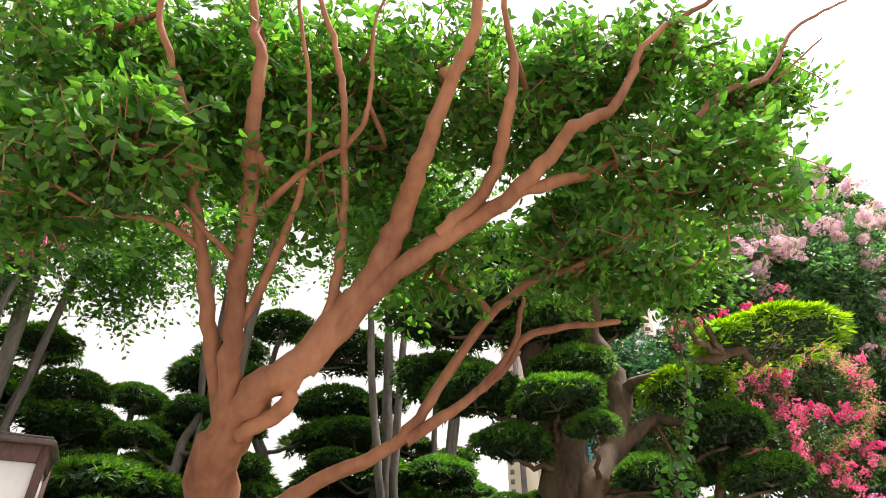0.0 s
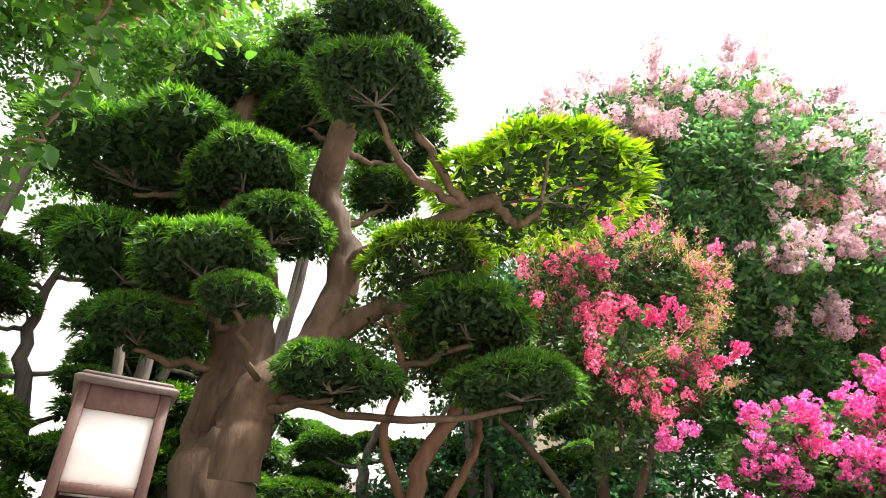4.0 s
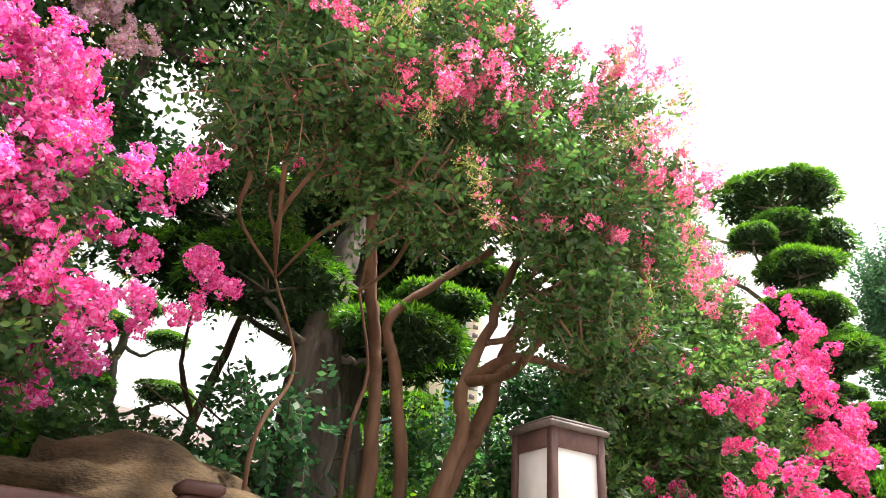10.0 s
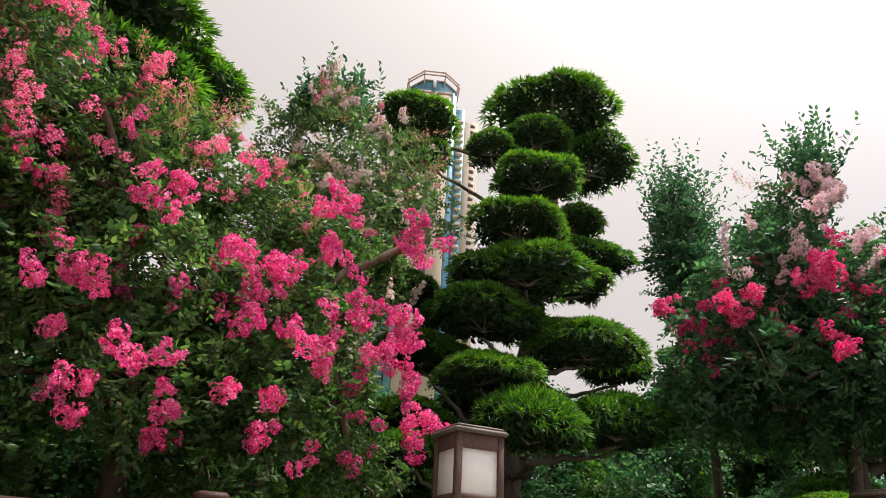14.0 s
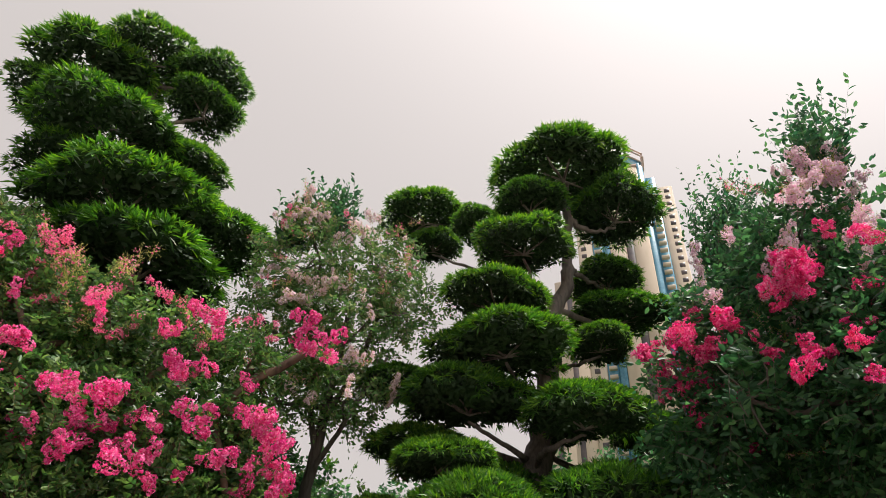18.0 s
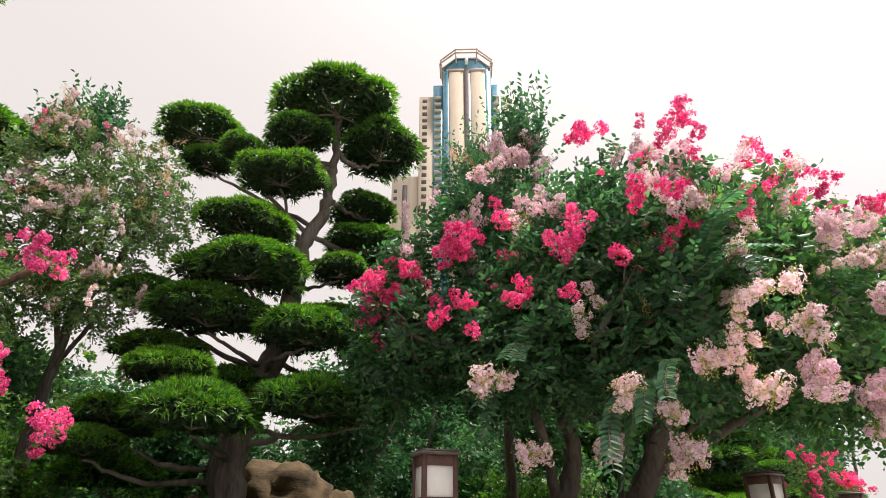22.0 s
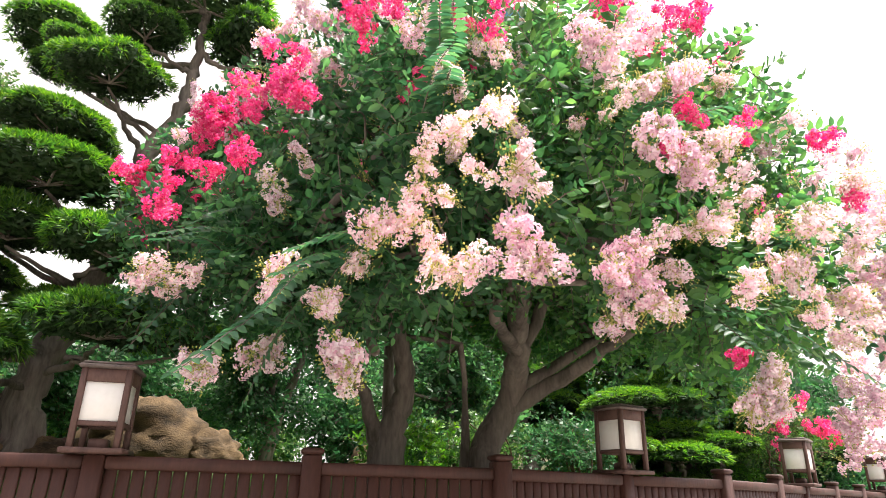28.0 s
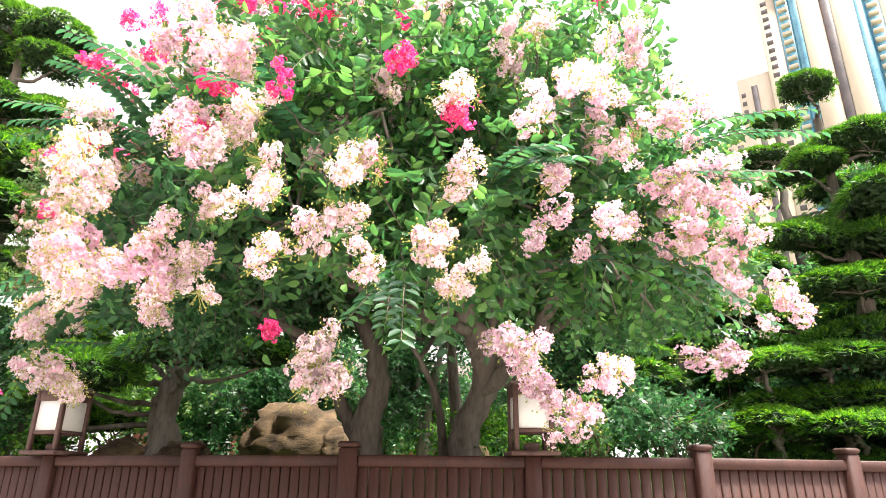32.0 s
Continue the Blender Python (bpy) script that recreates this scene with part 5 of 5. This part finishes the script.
crape_myrtle("wide crape myrtle with heavy cream-pink flower heads hanging over the fence", (18.1, 2.9, gz(18.1, 2.9)), [
    (0.15, 0.08, [(18.1, 2.95, 1.5), (18.1, 2.9, 1.9), (18.3, 2.7, 2.4), (18.1, 2.3, 2.9), (17.8, 1.7, 3.3)]),
    (0.08, 0.04, [(18.25, 2.8, 2.2), (18.7, 2.2, 2.6), (18.9, 1.4, 2.9)]),
    (0.06, 0.03, [(18.15, 2.4, 2.7), (17.6, 1.8, 2.8), (17.3, 1.0, 2.8)]),
    (0.07, 0.035, [(18.2, 2.6, 2.5), (18.6, 2.5, 3.4), (18.7, 2.3, 4.4)]),
    (0.06, 0.03, [(18.3, 2.7, 2.4), (19.1, 2.6, 2.9), (19.7, 2.2, 3.4)]),
    (0.045, 0.02, [(17.9, 2.95, 1.6), (17.85, 2.8, 2.2), (17.6, 2.4, 2.7)])],
    RIGHT, LEAF_MID, 0.086, 7200, [("cream", 64, 0.85, picked(RIGHT, lambda x, y, z: y < 1.0 and x < 18.6 and z > 3.0)), ("lilac", 80, 0.85, picked(RIGHT, lambda x, y, z: x > 18.9)), ("crimson", 46, 0.8, picked(RIGHT, lambda x, y, z: z > 4.1)), ("lilac", 26, 0.7, picked(RIGHT, lambda x, y, z: z > 4.1)), ("buds", 60, 0.75, None)],
    121, BARK_GREY, 11, 0.34, face=(0, -0.95, 0.1),
    focus=[("cream", [(17.33, -0.65, 2.85, 0.12), (17.46, -0.65, 2.65, 0.13), (17.26, -0.60, 2.58, 0.08), (17.82, -0.68, 2.69, 0.11), (17.79, -0.65, 2.50, 0.12), (17.60, -0.62, 2.43, 0.12), (17.06, -0.51, 2.41, 0.14), (17.18, -0.51, 2.30, 0.09), (17.42, -0.67, 3.01, 0.10), (18.30, -0.62, 2.66, 0.10), (18.17, -0.60, 2.41, 0.10), (17.93, -0.60, 2.32, 0.07), (18.30, -0.54, 2.29, 0.09), (17.72, -0.47, 1.99, 0.08), (17.65, -0.41, 1.87, 0.08), (17.79, -0.42, 1.88, 0.05), (18.18, -0.67, 3.02, 0.12), (16.97, -0.41, 2.21, 0.12)]),
           ("lilac", [(17.02, -0.46, 2.28, 0.19), (17.21, -0.62, 2.79, 0.14), (17.11, -0.60, 3.02, 0.14), (17.05, -0.53, 3.49, 0.15), (16.92, -0.48, 3.52, 0.10), (17.23, -0.61, 3.35, 0.12), (18.66, -0.50, 2.54, 0.13), (18.85, -0.41, 2.48, 0.11), (18.61, -0.57, 2.94, 0.13), (18.82, -0.48, 3.21, 0.15)]),
           ("lilac", [(19.29, -0.22, 3.11, 0.16), (19.42, -0.11, 2.84, 0.18), (19.28, -0.18, 2.58, 0.15), (19.65, 0.13, 2.64, 0.13), (19.49, 0.05, 2.38, 0.14), (20.03, 0.62, 2.40, 0.15), (18.42, -0.40, 2.02, 0.11), (18.69, -0.22, 1.86, 0.14), (18.77, -0.13, 1.77, 0.11), (18.89, -0.20, 1.98, 0.11), (19.39, 0.11, 2.05, 0.10), (19.16, -0.23, 3.55, 0.14), (18.52, -0.35, 1.97, 0.08)]),
           ("crimson", [(16.87, -0.05, 4.37, 0.14), (17.77, 0.49, 4.99, 0.16), (17.45, 0.20, 4.40, 0.14), (18.47, 0.47, 5.02, 0.17), (17.15, -0.43, 3.89, 0.13), (17.45, -0.53, 3.80, 0.15), (19.2, 0.9, 5.0, 0.2), (17.57, -0.69, 3.11, 0.07), (18.06, -0.68, 3.15, 0.08), (18.30, -0.65, 2.92, 0.04), (17.16, -0.62, 2.91, 0.04), (17.23, -0.63, 3.13, 0.06), (17.53, -0.48, 2.05, 0.04), (17.6, -0.2, 4.0, 0.12), (18.2, -0.1, 4.1, 0.12)])],
    fronds=[((18.9, 0.4, 2.9), (19.6, -0.35, 2.75)), ((18.8, 0.3, 2.6), (19.4, -0.3, 2.25)), ((17.9, 0.2, 2.5), (18.0, -0.55, 2.1)), ((18.4, 0.3, 2.9), (18.7, -0.6, 2.75)), ((17.4, 0.2, 3.2), (17.2, -0.6, 3.25)), ((19.3, 0.6, 3.3), (20.0, 0.0, 3.3))])
crape_myrtle("young crape myrtle with upright blue-green shoots and no flowers", (17.9, 4.9, gz(17.9, 4.9)), [
    (0.07, 0.03, [(17.9, 4.9, 1.6), (17.8, 4.8, 3.2), (17.55, 4.6, 4.8), (17.4, 4.5, 6.0)]),
    (0.04, 0.02, [(17.7, 4.7, 4.0), (17.2, 4.6, 5.0), (17.05, 4.5, 6.0)])],
    [(17.3, 4.5, 6.2, 0.45), (17.0, 4.5, 5.7, 0.42), (17.6, 4.6, 5.8, 0.42), (17.35, 4.6, 5.2, 0.5)],
    LEAF_TEAL, 0.08, 700, [], 127, BARK_GREY, 11, 0.34, shoots=[(17.1, 4.45, 6.9, 0.28, 1.2), (17.4, 4.5, 7.0, 0.28, 1.3), (17.75, 4.6, 6.7, 0.24, 1.0), (16.8, 4.45, 6.4, 0.22, 1.0)])
far_pine(23.6, 7.9, 8.0, 131, 1.5, 8)
cloud_pine("broad cloud-pruned podocarp with wide bright green shelves beyond the fence bend", (23.2, 5.7, gz(23.2, 5.7)), [(23.2, 5.7, 1.5), (23.3, 5.7, 3.0), (23.1, 5.6, 4.6), (23.0, 5.5, 6.4)], [
    (22.8, 5.2, 6.75, 0.40, 1.0), (23.5, 5.3, 5.9, 0.75, 0.7), (22.7, 5.4, 5.6, 0.55, 0.8), (23.7, 5.2, 5.1, 1.0, 0.6), (22.6, 5.5, 4.6, 0.65, 0.8), (22.9, 5.2, 3.85, 0.75, 0.6), (24.0, 5.3, 3.9, 0.8, 0.7), (23.5, 5.6, 4.5, 0.9, 0.7), (23.2, 5.8, 3.2, 0.9, 0.8)], 134, True, 0.17, 0.05)
for k, (x, y, z, wide) in enumerate(((21.6, 5.2, 2.85, 0.65), (22.4, 5.3, 2.9, 0.8), (22.4, 5.0, 2.1, 0.75), (20.9, 5.2, 2.1, 0.55), (21.5, 5.0, 2.2, 0.55), (23.3, 5.1, 2.3, 0.7))):
    cloud_pine("low clipped dark green podocarp with two flat cushions", (x, y, gz(x, y)), [(x, y, gz(x, y) - 0.05), (x + 0.06, y, (gz(x, y) + z) / 2), (x, y, z - 0.1)], [(x, y, z, wide, 0.55), (x + 0.25, y + 0.3, z - 0.42, wide * 0.9, 0.6)], 140 + k, False, 0.06, 0.03)
far_pine(21.4, 7.6, 3.7, 132, 1.2, 4)
far_pine(25.5, 6.0, 3.4, 133, 1.1, 4)
crape_myrtle("small crape myrtle with crimson flower heads beyond the fence bend", (24.2, 4.8, gz(24.2, 4.8)), [
    (0.05, 0.025, [(24.2, 4.8, 1.5), (24.2, 4.8, 2.0), (24.15, 4.7, 2.5)])],
    [(24.1, 4.6, 2.6, 0.5), (24.5, 4.5, 2.3, 0.45), (23.8, 4.6, 2.2, 0.4)], LEAF_SMALL, 0.05, 500, [("crimson", 40, 1.0, None)], 125, BARK_BROWN, 9, 0.2)


# ---- belt of trees and shrubs behind ----
def leafy_tree(x, y, top, spread, seed, leaf=LEAF_BIG, low=0.35, count=1500, size=0.12, flowers=0, label="dense broad-leaved tree with dark green foliage behind the garden"):
    """A background tree with several leaders and a deep, uneven crown."""
    r = np.random.default_rng(seed)
    g = gz(x, y)
    hgt = top - g
    stems = []
    for k in range(3):
        dx, dy = r.uniform(-0.35, 0.35, 2) * spread
        stems.append((0.10 if k == 0 else 0.06, 0.03, [(x + 0.1 * k, y, g - 0.05), (x + dx * 0.4, y + dy * 0.4, g + hgt * 0.3), (x + dx * 0.8, y + dy, g + hgt * 0.55), (x + dx * 1.2, y + dy, g + hgt * 0.8)]))
    lobes = []
    for k in range(11):
        a, f = r.uniform(0, 6.28), r.uniform(0.1, 0.8)
        z = g + hgt * r.uniform(low, 0.92)
        rr = spread * r.uniform(0.34, 0.5)
        lobes.append((x + math.cos(a) * spread * f, y + math.sin(a) * spread * f * 0.6, min(z, top - rr * 0.8), rr, rr, rr * 0.8))
    heads = [("salmon", flowers, 1.3, None)] if flowers else []
    crape = crape_myrtle(label, (x, y, g), stems, lobes, leaf, size, count, heads, seed, BARK_GREY, 9, 0.45, 0.7, fan=3, lite=True)
    if not flowers:
        crape.name = "background_tree"
    return crape


leafy_tree(-7.2, 8.0, 9.8, 2.2, 201, LEAF_SMALL, 0.3, 1700, 0.11, 26, "crape myrtle with scattered pink flower heads among dark leaves")
leafy_tree(-4.6, 7.2, 10.6, 2.0, 202, LEAF_BIG, 0.4, 1700, 0.10, 12, "crape myrtle with scattered pink flower heads among green leaves")
leafy_tree(-2.4, 8.4, 11.1, 2.1, 203, LEAF_BIG, 0.6, 1800, 0.11)
leafy_tree(-0.2, 7.6, 10.2, 1.9, 204, LEAF_BIG, 0.58, 1800, 0.10, 16, "crape myrtle with scattered pink flower heads among green leaves")
leafy_tree(1.0, 9.2, 10.0, 2.0, 205, LEAF_BIG, 0.62, 1200, 0.11)
leafy_tree(-9.5, 10.0, 8.5, 2.6, 206, LEAF_BLUE, 0.25, 1500, 0.13)
leafy_tree(18.6, 9.5, 4.8, 1.9, 209, LEAF_BLUE, 0.15, 1300, 0.12)
leafy_tree(21.5, 9.8, 5.4, 2.0, 210, LEAF_BLUE, 0.15, 1300, 0.12)
leafy_tree(24.6, 9.0, 5.6, 2.0, 211, LEAF_BIG, 0.15, 1300, 0.12)
leafy_tree(27.6, 8.4, 6.0, 2.2, 212, LEAF_BLUE, 0.15, 1300, 0.13)
leafy_tree(12.4, 9.8, 4.6, 1.8, 213, LEAF_BLUE, 0.15, 1200, 0.12)
leafy_tree(3.7, 7.8, 7.2, 1.4, 207, LEAF_BLUE, 0.2, 1700, 0.10)
leafy_tree(5.7, 7.6, 5.6, 1.4, 208, LEAF_BLUE, 0.25, 1300, 0.10)

leafy_tree(17.0, 8.2, 4.6, 1.5, 215, LEAF_BLUE, 0.3, 1500, 0.10)
leafy_tree(19.6, 6.6, 4.4, 1.5, 216, LEAF_BLUE, 0.2, 1600, 0.10)
leafy_tree(11.0, 6.4, 3.9, 1.3, 217, LEAF_BLUE, 0.15, 1400, 0.09)
leafy_tree(14.8, 9.6, 4.6, 1.6, 218, LEAF_BLUE, 0.15, 1400, 0.11)
crape_myrtle("slender dark-stemmed tree with a thin crown behind the rock", (7.75, 7.8, gz(7.75, 7.8)), [
    (0.055, 0.035, [(7.75, 7.8, 1.6), (7.85, 7.8, 2.6), (8.05, 7.8, 3.6), (8.15, 7.75, 4.4)]),
    (0.03, 0.015, [(7.9, 7.8, 2.9), (7.65, 7.8, 3.4), (7.6, 7.75, 4.0)])],
    [(8.2, 7.7, 4.7, 0.55), (7.6, 7.7, 4.4, 0.45), (8.5, 7.8, 4.3, 0.35)], LEAF_BLUE, 0.07, 420, [], 219, BARK_BROWN, 9, 0.3).name = "background_tree"
leafy_tree(-4.9, 6.2, 7.6, 1.3, 221, LEAF_SMALL, 0.5, 800, 0.08, 60, "crape myrtle with scattered pink flower heads among dark leaves")
leafy_tree(25.0, 7.4, 6.8, 1.7, 225, LEAF_BLUE, 0.2, 1500, 0.11)
leafy_tree(27.8, 6.2, 4.0, 1.6, 227, LEAF_BLUE, 0.1, 1300, 0.11)
leafy_tree(23.2, 6.2, 3.6, 1.4, 222, LEAF_BLUE, 0.15, 1300, 0.10)
leafy_tree(26.5, 6.8, 4.2, 1.6, 223, LEAF_BLUE, 0.15, 1300, 0.10)


def shrub(x, y, r0, h, seed, leaf=LEAF_BLUE, size=0.06, count=260, label="low clipped dark green shrub on the bank"):
    """A low bush of leafy twigs on short stems."""
    g = gz(x, y)
    r = np.random.default_rng(seed)
    ob = thing("shrub", Matrix.Translation((x, y, g)), label, "shrub", "shrubs on the bank")
    tubes = [tube(smooth_line([(r.normal(0, 0.03), r.normal(0, 0.03), -0.03), (r.normal(0, r0 * 0.2), r.normal(0, r0 * 0.2), h * 0.4), (r.normal(0, r0 * 0.45), r.normal(0, r0 * 0.45), h * 0.8)], 4), 0.018, 0.006, 5, 0.1, seed) for _ in range(5)]
    piece("stem", tube_mesh("stem", tubes, BARK_BROWN), ob)
    lobes = [(r.normal(0, r0 * 0.35), r.normal(0, r0 * 0.3), h * r.uniform(0.45, 0.7), r0 * 0.6, r0 * 0.6, h * 0.42) for _ in range(4)]
    piece("foliage", mesh_np("foliage", sprigs(np.array(lobes), count, 9, 0.2, size, leaf, seed, 0.2, 0.8, lite=True)), ob)
    return ob


for x, y, h, k in ((4.65, 3.8, 0.75, 1), (4.95, 3.8, 0.6, 2), (4.35, 3.8, 0.65, 3)):
    shrub(x, y, 0.32, h, 280 + k, LEAF_BIG, 0.085, 120, "low shrub with large glossy bright green leaves behind the fence")
for x, y, h, k in ((15.2, 9.4, 2.0, 1), (16.1, 9.6, 2.1, 2), (14.2, 9.6, 2.2, 3)):
    shrub(x, y, 0.9, h, 290 + k, LEAF_BLUE, 0.09, 650, "tall dark green shrub behind the garden rock")
srng = np.random.default_rng(77)
for k in range(60):
    x = -6 + 31 * (k + srng.uniform(-0.4, 0.4)) / 60
    fy = float(np.interp(x, PX, PY))
    near = k % 2
    y = fy + (srng.uniform(2.2, 3.6) if near else srng.uniform(5.0, 8.5))
    hh = srng.uniform(0.7, 1.2) if near else srng.uniform(1.6, 2.6)
    if x < 4.5:
        hh *= 0.6
    if 6.3 < x < 9.6 and not near:
        hh *= 0.4
    if 12.6 < x < 17.8:
        if near:
            continue
        hh *= 0.45
        y += 3.0
    shrub(x, y, hh * srng.uniform(0.6, 0.85), hh, 300 + k, (LEAF_BIG if x < -3.5 else [LEAF_BLUE, LEAF_SMALL, NEEDLE][k % 3]), 0.07 if near else 0.10, 300 if near else 520)


# ---- rocks ----
def rock(x, y, rx, ry, rz, seed, label):
    g = gz(x, y)
    bm = bmesh.new()
    bmesh.ops.create_icosphere(bm, subdivisions=4, radius=1)
    for v in bm.verts:
        p = v.co.copy()
        n = noise.fractal(p * 1.3 + Vector((seed, 0, 0)), 1.0, 2.0, 4) * 0.26 - abs(noise.noise(Vector((p.x * 2.2, p.y * 2.2, p.z * 4.5 + seed)))) * 0.34 + 0.08 + noise.noise(p * 6.0) * 0.05 + abs(noise.noise(p * 11.0)) * 0.04
        p *= 1 + n
        p.z = max(p.z, -0.45)
        v.co = Vector((p.x * rx, p.y * ry, p.z * rz))
    me = bpy.data.meshes.new("rock")
    bm.to_mesh(me)
    bm.free()
    me.materials.append(ROCK)
    me.polygons.foreach_set("use_smooth", np.ones(len(me.polygons), bool))
    ob = new("rock", me)
    ob.location = (x, y, g + rz * 0.40)
    tagged(ob, label, "rock", "garden rocks")


rock(6.9, 4.9, 1.0, 0.5, 0.42, 1, "large brown weathered garden rock on the bank")
rock(15.25, 6.8, 0.74, 0.55, 0.62, 2, "large ochre weathered garden rock on the lawn")
rock(16.1, 6.6, 0.38, 0.3, 0.36, 3, "smaller ochre garden rock beside the large one")
rock(13.8, 4.8, 0.32, 0.25, 0.28, 4, "ochre garden rock below the podocarp")
rock(14.6, 4.8, 0.34, 0.25, 0.26, 5, "ochre garden rock below the podocarp")
rock(18.0, 6.0, 0.25, 0.22, 0.3, 6, "small ochre garden rock on the lawn")


# ---- tower block ----
def tower(x, y, top, turn, label, w=20.0):
    """A slender block: cream piers, blue glass bays, a recessed crown and an open ring on the roof."""
    t = thing("tower_block", Matrix.Translation((x, y, 0)) @ Matrix.Rotation(turn, 4, "Z"), label, "building")
    z0, z1 = 0.0, top - 0.062 * top
    h = w / 2
    piece("core", boxes_mesh("core", [(-h * 0.62, h * 0.62, -h * 0.62, h * 0.62, z0, z1)], TOWER_BLUE, 0.6), t)
    for sx in (-0.27, 0.27):
        piece("pier", boxes_mesh("pier", [((sx - 0.185) * h, (sx + 0.185) * h, -h * 0.74, -h * 0.45, z0, z1 - 2)], TOWER_CREAM, 0.3), t)
        piece("pier_cap", boxes_mesh("pier_cap", [((sx - 0.2) * h, (sx + 0.2) * h, -h * 0.76, -h * 0.45, z1 - 2.0, z1 - 0.8)], TOWER_ROOF, 0.2), t)
    piece("dark_strip", boxes_mesh("dark_strip", [(-0.085 * h, 0.085 * h, -h * 0.70, -h * 0.5, z0, z1)], TOWER_DARK, 0.1), t)
    for s in (-1, 1):
        a, b = sorted((s * 0.62 * h, s * 0.86 * h))
        piece("glass_bay", boxes_mesh("glass_bay", [(a, b, -h * 0.50, h * 0.1, z0, z1 - 0.03 * top)], TOWER_BLUE, 0.3), t)
        a, b = sorted((s * 0.86 * h, s * 1.22 * h))
        piece("wing", boxes_mesh("wing", [(a, b, -h * 0.42, h * 0.05, z0, z1 - 0.055 * top)], TOWER_CREAM, 0.3), t)
        fl = np.arange(6, z1 - 0.065 * top, 3.1)
        c = s * 0.74 * h
        piece("balcony", boxes_mesh("balcony", [(c - 0.085 * h, c + 0.085 * h, -h * 0.60, -h * 0.49, z, z + 1.2) for z in fl], TOWER_CREAM, 0.1), t)["kind"] = "stuff"
        c = s * 0.50 * h
        piece("glass_strip", boxes_mesh("glass_strip", [(c - 0.035 * h, c + 0.035 * h, -h * 0.68, -h * 0.6, z0, z1)], TOWER_BLUE, 0.05), t)
        c = s * 1.08 * h
        piece("window_stack", boxes_mesh("window_stack", [(c - 0.06 * h, c + 0.06 * h, -h * 0.43, -h * 0.415, z, z + 1.7) for z in fl], TOWER_DARK, 0.05), t)["kind"] = "stuff"
    ang = [math.pi / 8 + k * math.pi / 4 for k in range(8)]
    ringv = lambda rad, z: [(rad * math.cos(a), rad * math.sin(a), z) for a in ang]
    v = np.array(ringv(h * 0.66, z1) + ringv(h * 0.66, z1 + 0.035 * top))
    q = np.array([(k, (k + 1) % 8, 8 + (k + 1) % 8, 8 + k) for k in range(8)])
    lid = np.array([(8, 9, 10, 11), (8, 11, 12, 13), (8, 13, 14, 15)])
    piece("crown", mesh_np("crown", [(v, q, TOWER_BLUE), (v, lid, TOWER_ROOF)]), t)
    for zz, rad in ((z1 + 0.032 * top, 0.69), (z1 + 0.044 * top, 0.75), (z1 + 0.055 * top, 0.72)):
        p = ringv(h * rad, zz)
        piece("roof_ring", tube_mesh("roof_ring", [tube([p[k], p[(k + 1) % 8]], 0.35, 0.35, 5, 0) for k in range(8)], TOWER_ROOF), t)
    a, b = ringv(h * 0.68, z1 + 0.02 * top), ringv(h * 0.74, z1 + 0.055 * top)
    for k in range(8):
        piece("roof_strut", tube_mesh("roof_strut", [tube([a[k], b[k]], 0.3, 0.3, 5, 0)], TOWER_ROOF), t)
    piece("roof_beacon", boxes_mesh("roof_beacon", [(-0.7, 0.7, -h * 0.72, -h * 0.66, z1 + 0.01 * top, z1 + 0.03 * top)], WALL_WHITE, 0.2), t)
    return t


tower(126, 177, 186, radians(-31), "tall cream residential tower with blue glass bays and roof ring", 31)
for k, (dx, hh) in enumerate(((-24, 128), (-31, 108))):
    b = thing("apartment_block", Matrix.Translation((126 + dx * 0.86, 177 - dx * 0.5, 0)) @ Matrix.Rotation(radians(-31), 4, "Z"), "lower cream residential block beside the tall tower", "building")
    piece("wall", boxes_mesh("wall", [(-5, 5, -5, 5, 0, hh)], TOWER_CREAM, 0.3), b)
    piece("glass_bay", boxes_mesh("glass_bay", [(-0.9, 0.9, -5.3, -4.9, 0, hh - 4)], TOWER_DARK, 0.2), b)
    pane = boxes_mesh("window", [(-4.2, -2.9, -5.1, -4.95, 0, 1.6)], TOWER_DARK, 0.05)
    for z in np.arange(6, hh - 5, 3.1):
        piece("window", pane, b, at=Matrix.Translation((0, 0, float(z))))


# ---- hall behind the lawn ----
def hall(x, y, turn):
    """A long red-walled hall with white pillars and a pale grey roof."""
    g = gz(x, y)
    h = thing("garden_hall", Matrix.Translation((x, y, g)) @ Matrix.Rotation(turn, 4, "Z"), "low red-walled hall with white pillars behind the lawn", "building")
    piece("wall", boxes_mesh("wall", [(-8, 8, -2, 2, -0.1, 3.0)], WALL_RED, 0.02), h)
    pil = boxes_mesh("pillar", [(-0.14, 0.14, -0.14, 0.14, -0.1, 3.0)], WALL_WHITE, 0.02)
    for k in range(9):
        piece("pillar", pil, h, at=Matrix.Translation((-7.6 + k * 1.9, -2.15, 0)))
    piece("cornice", boxes_mesh("cornice", [(-8.3, 8.3, -2.4, 2.4, 3.0, 3.25)], WALL_WHITE, 0.03), h)
    v = np.array([(-8.8, -2.9, 3.25), (8.8, -2.9, 3.25), (8.8, 2.9, 3.25), (-8.8, 2.9, 3.25), (-7, 0, 4.6), (7, 0, 4.6)])
    piece("roof", mesh_np("roof", [(v, np.array([(0, 1, 5, 4), (2, 3, 4, 5)]), LAMP_ROOF), (v, np.array([(1, 2, 5), (3, 0, 4), (0, 2, 1), (0, 3, 2)]), LAMP_ROOF)]), h)


hall(11.0, 25.0, radians(8))
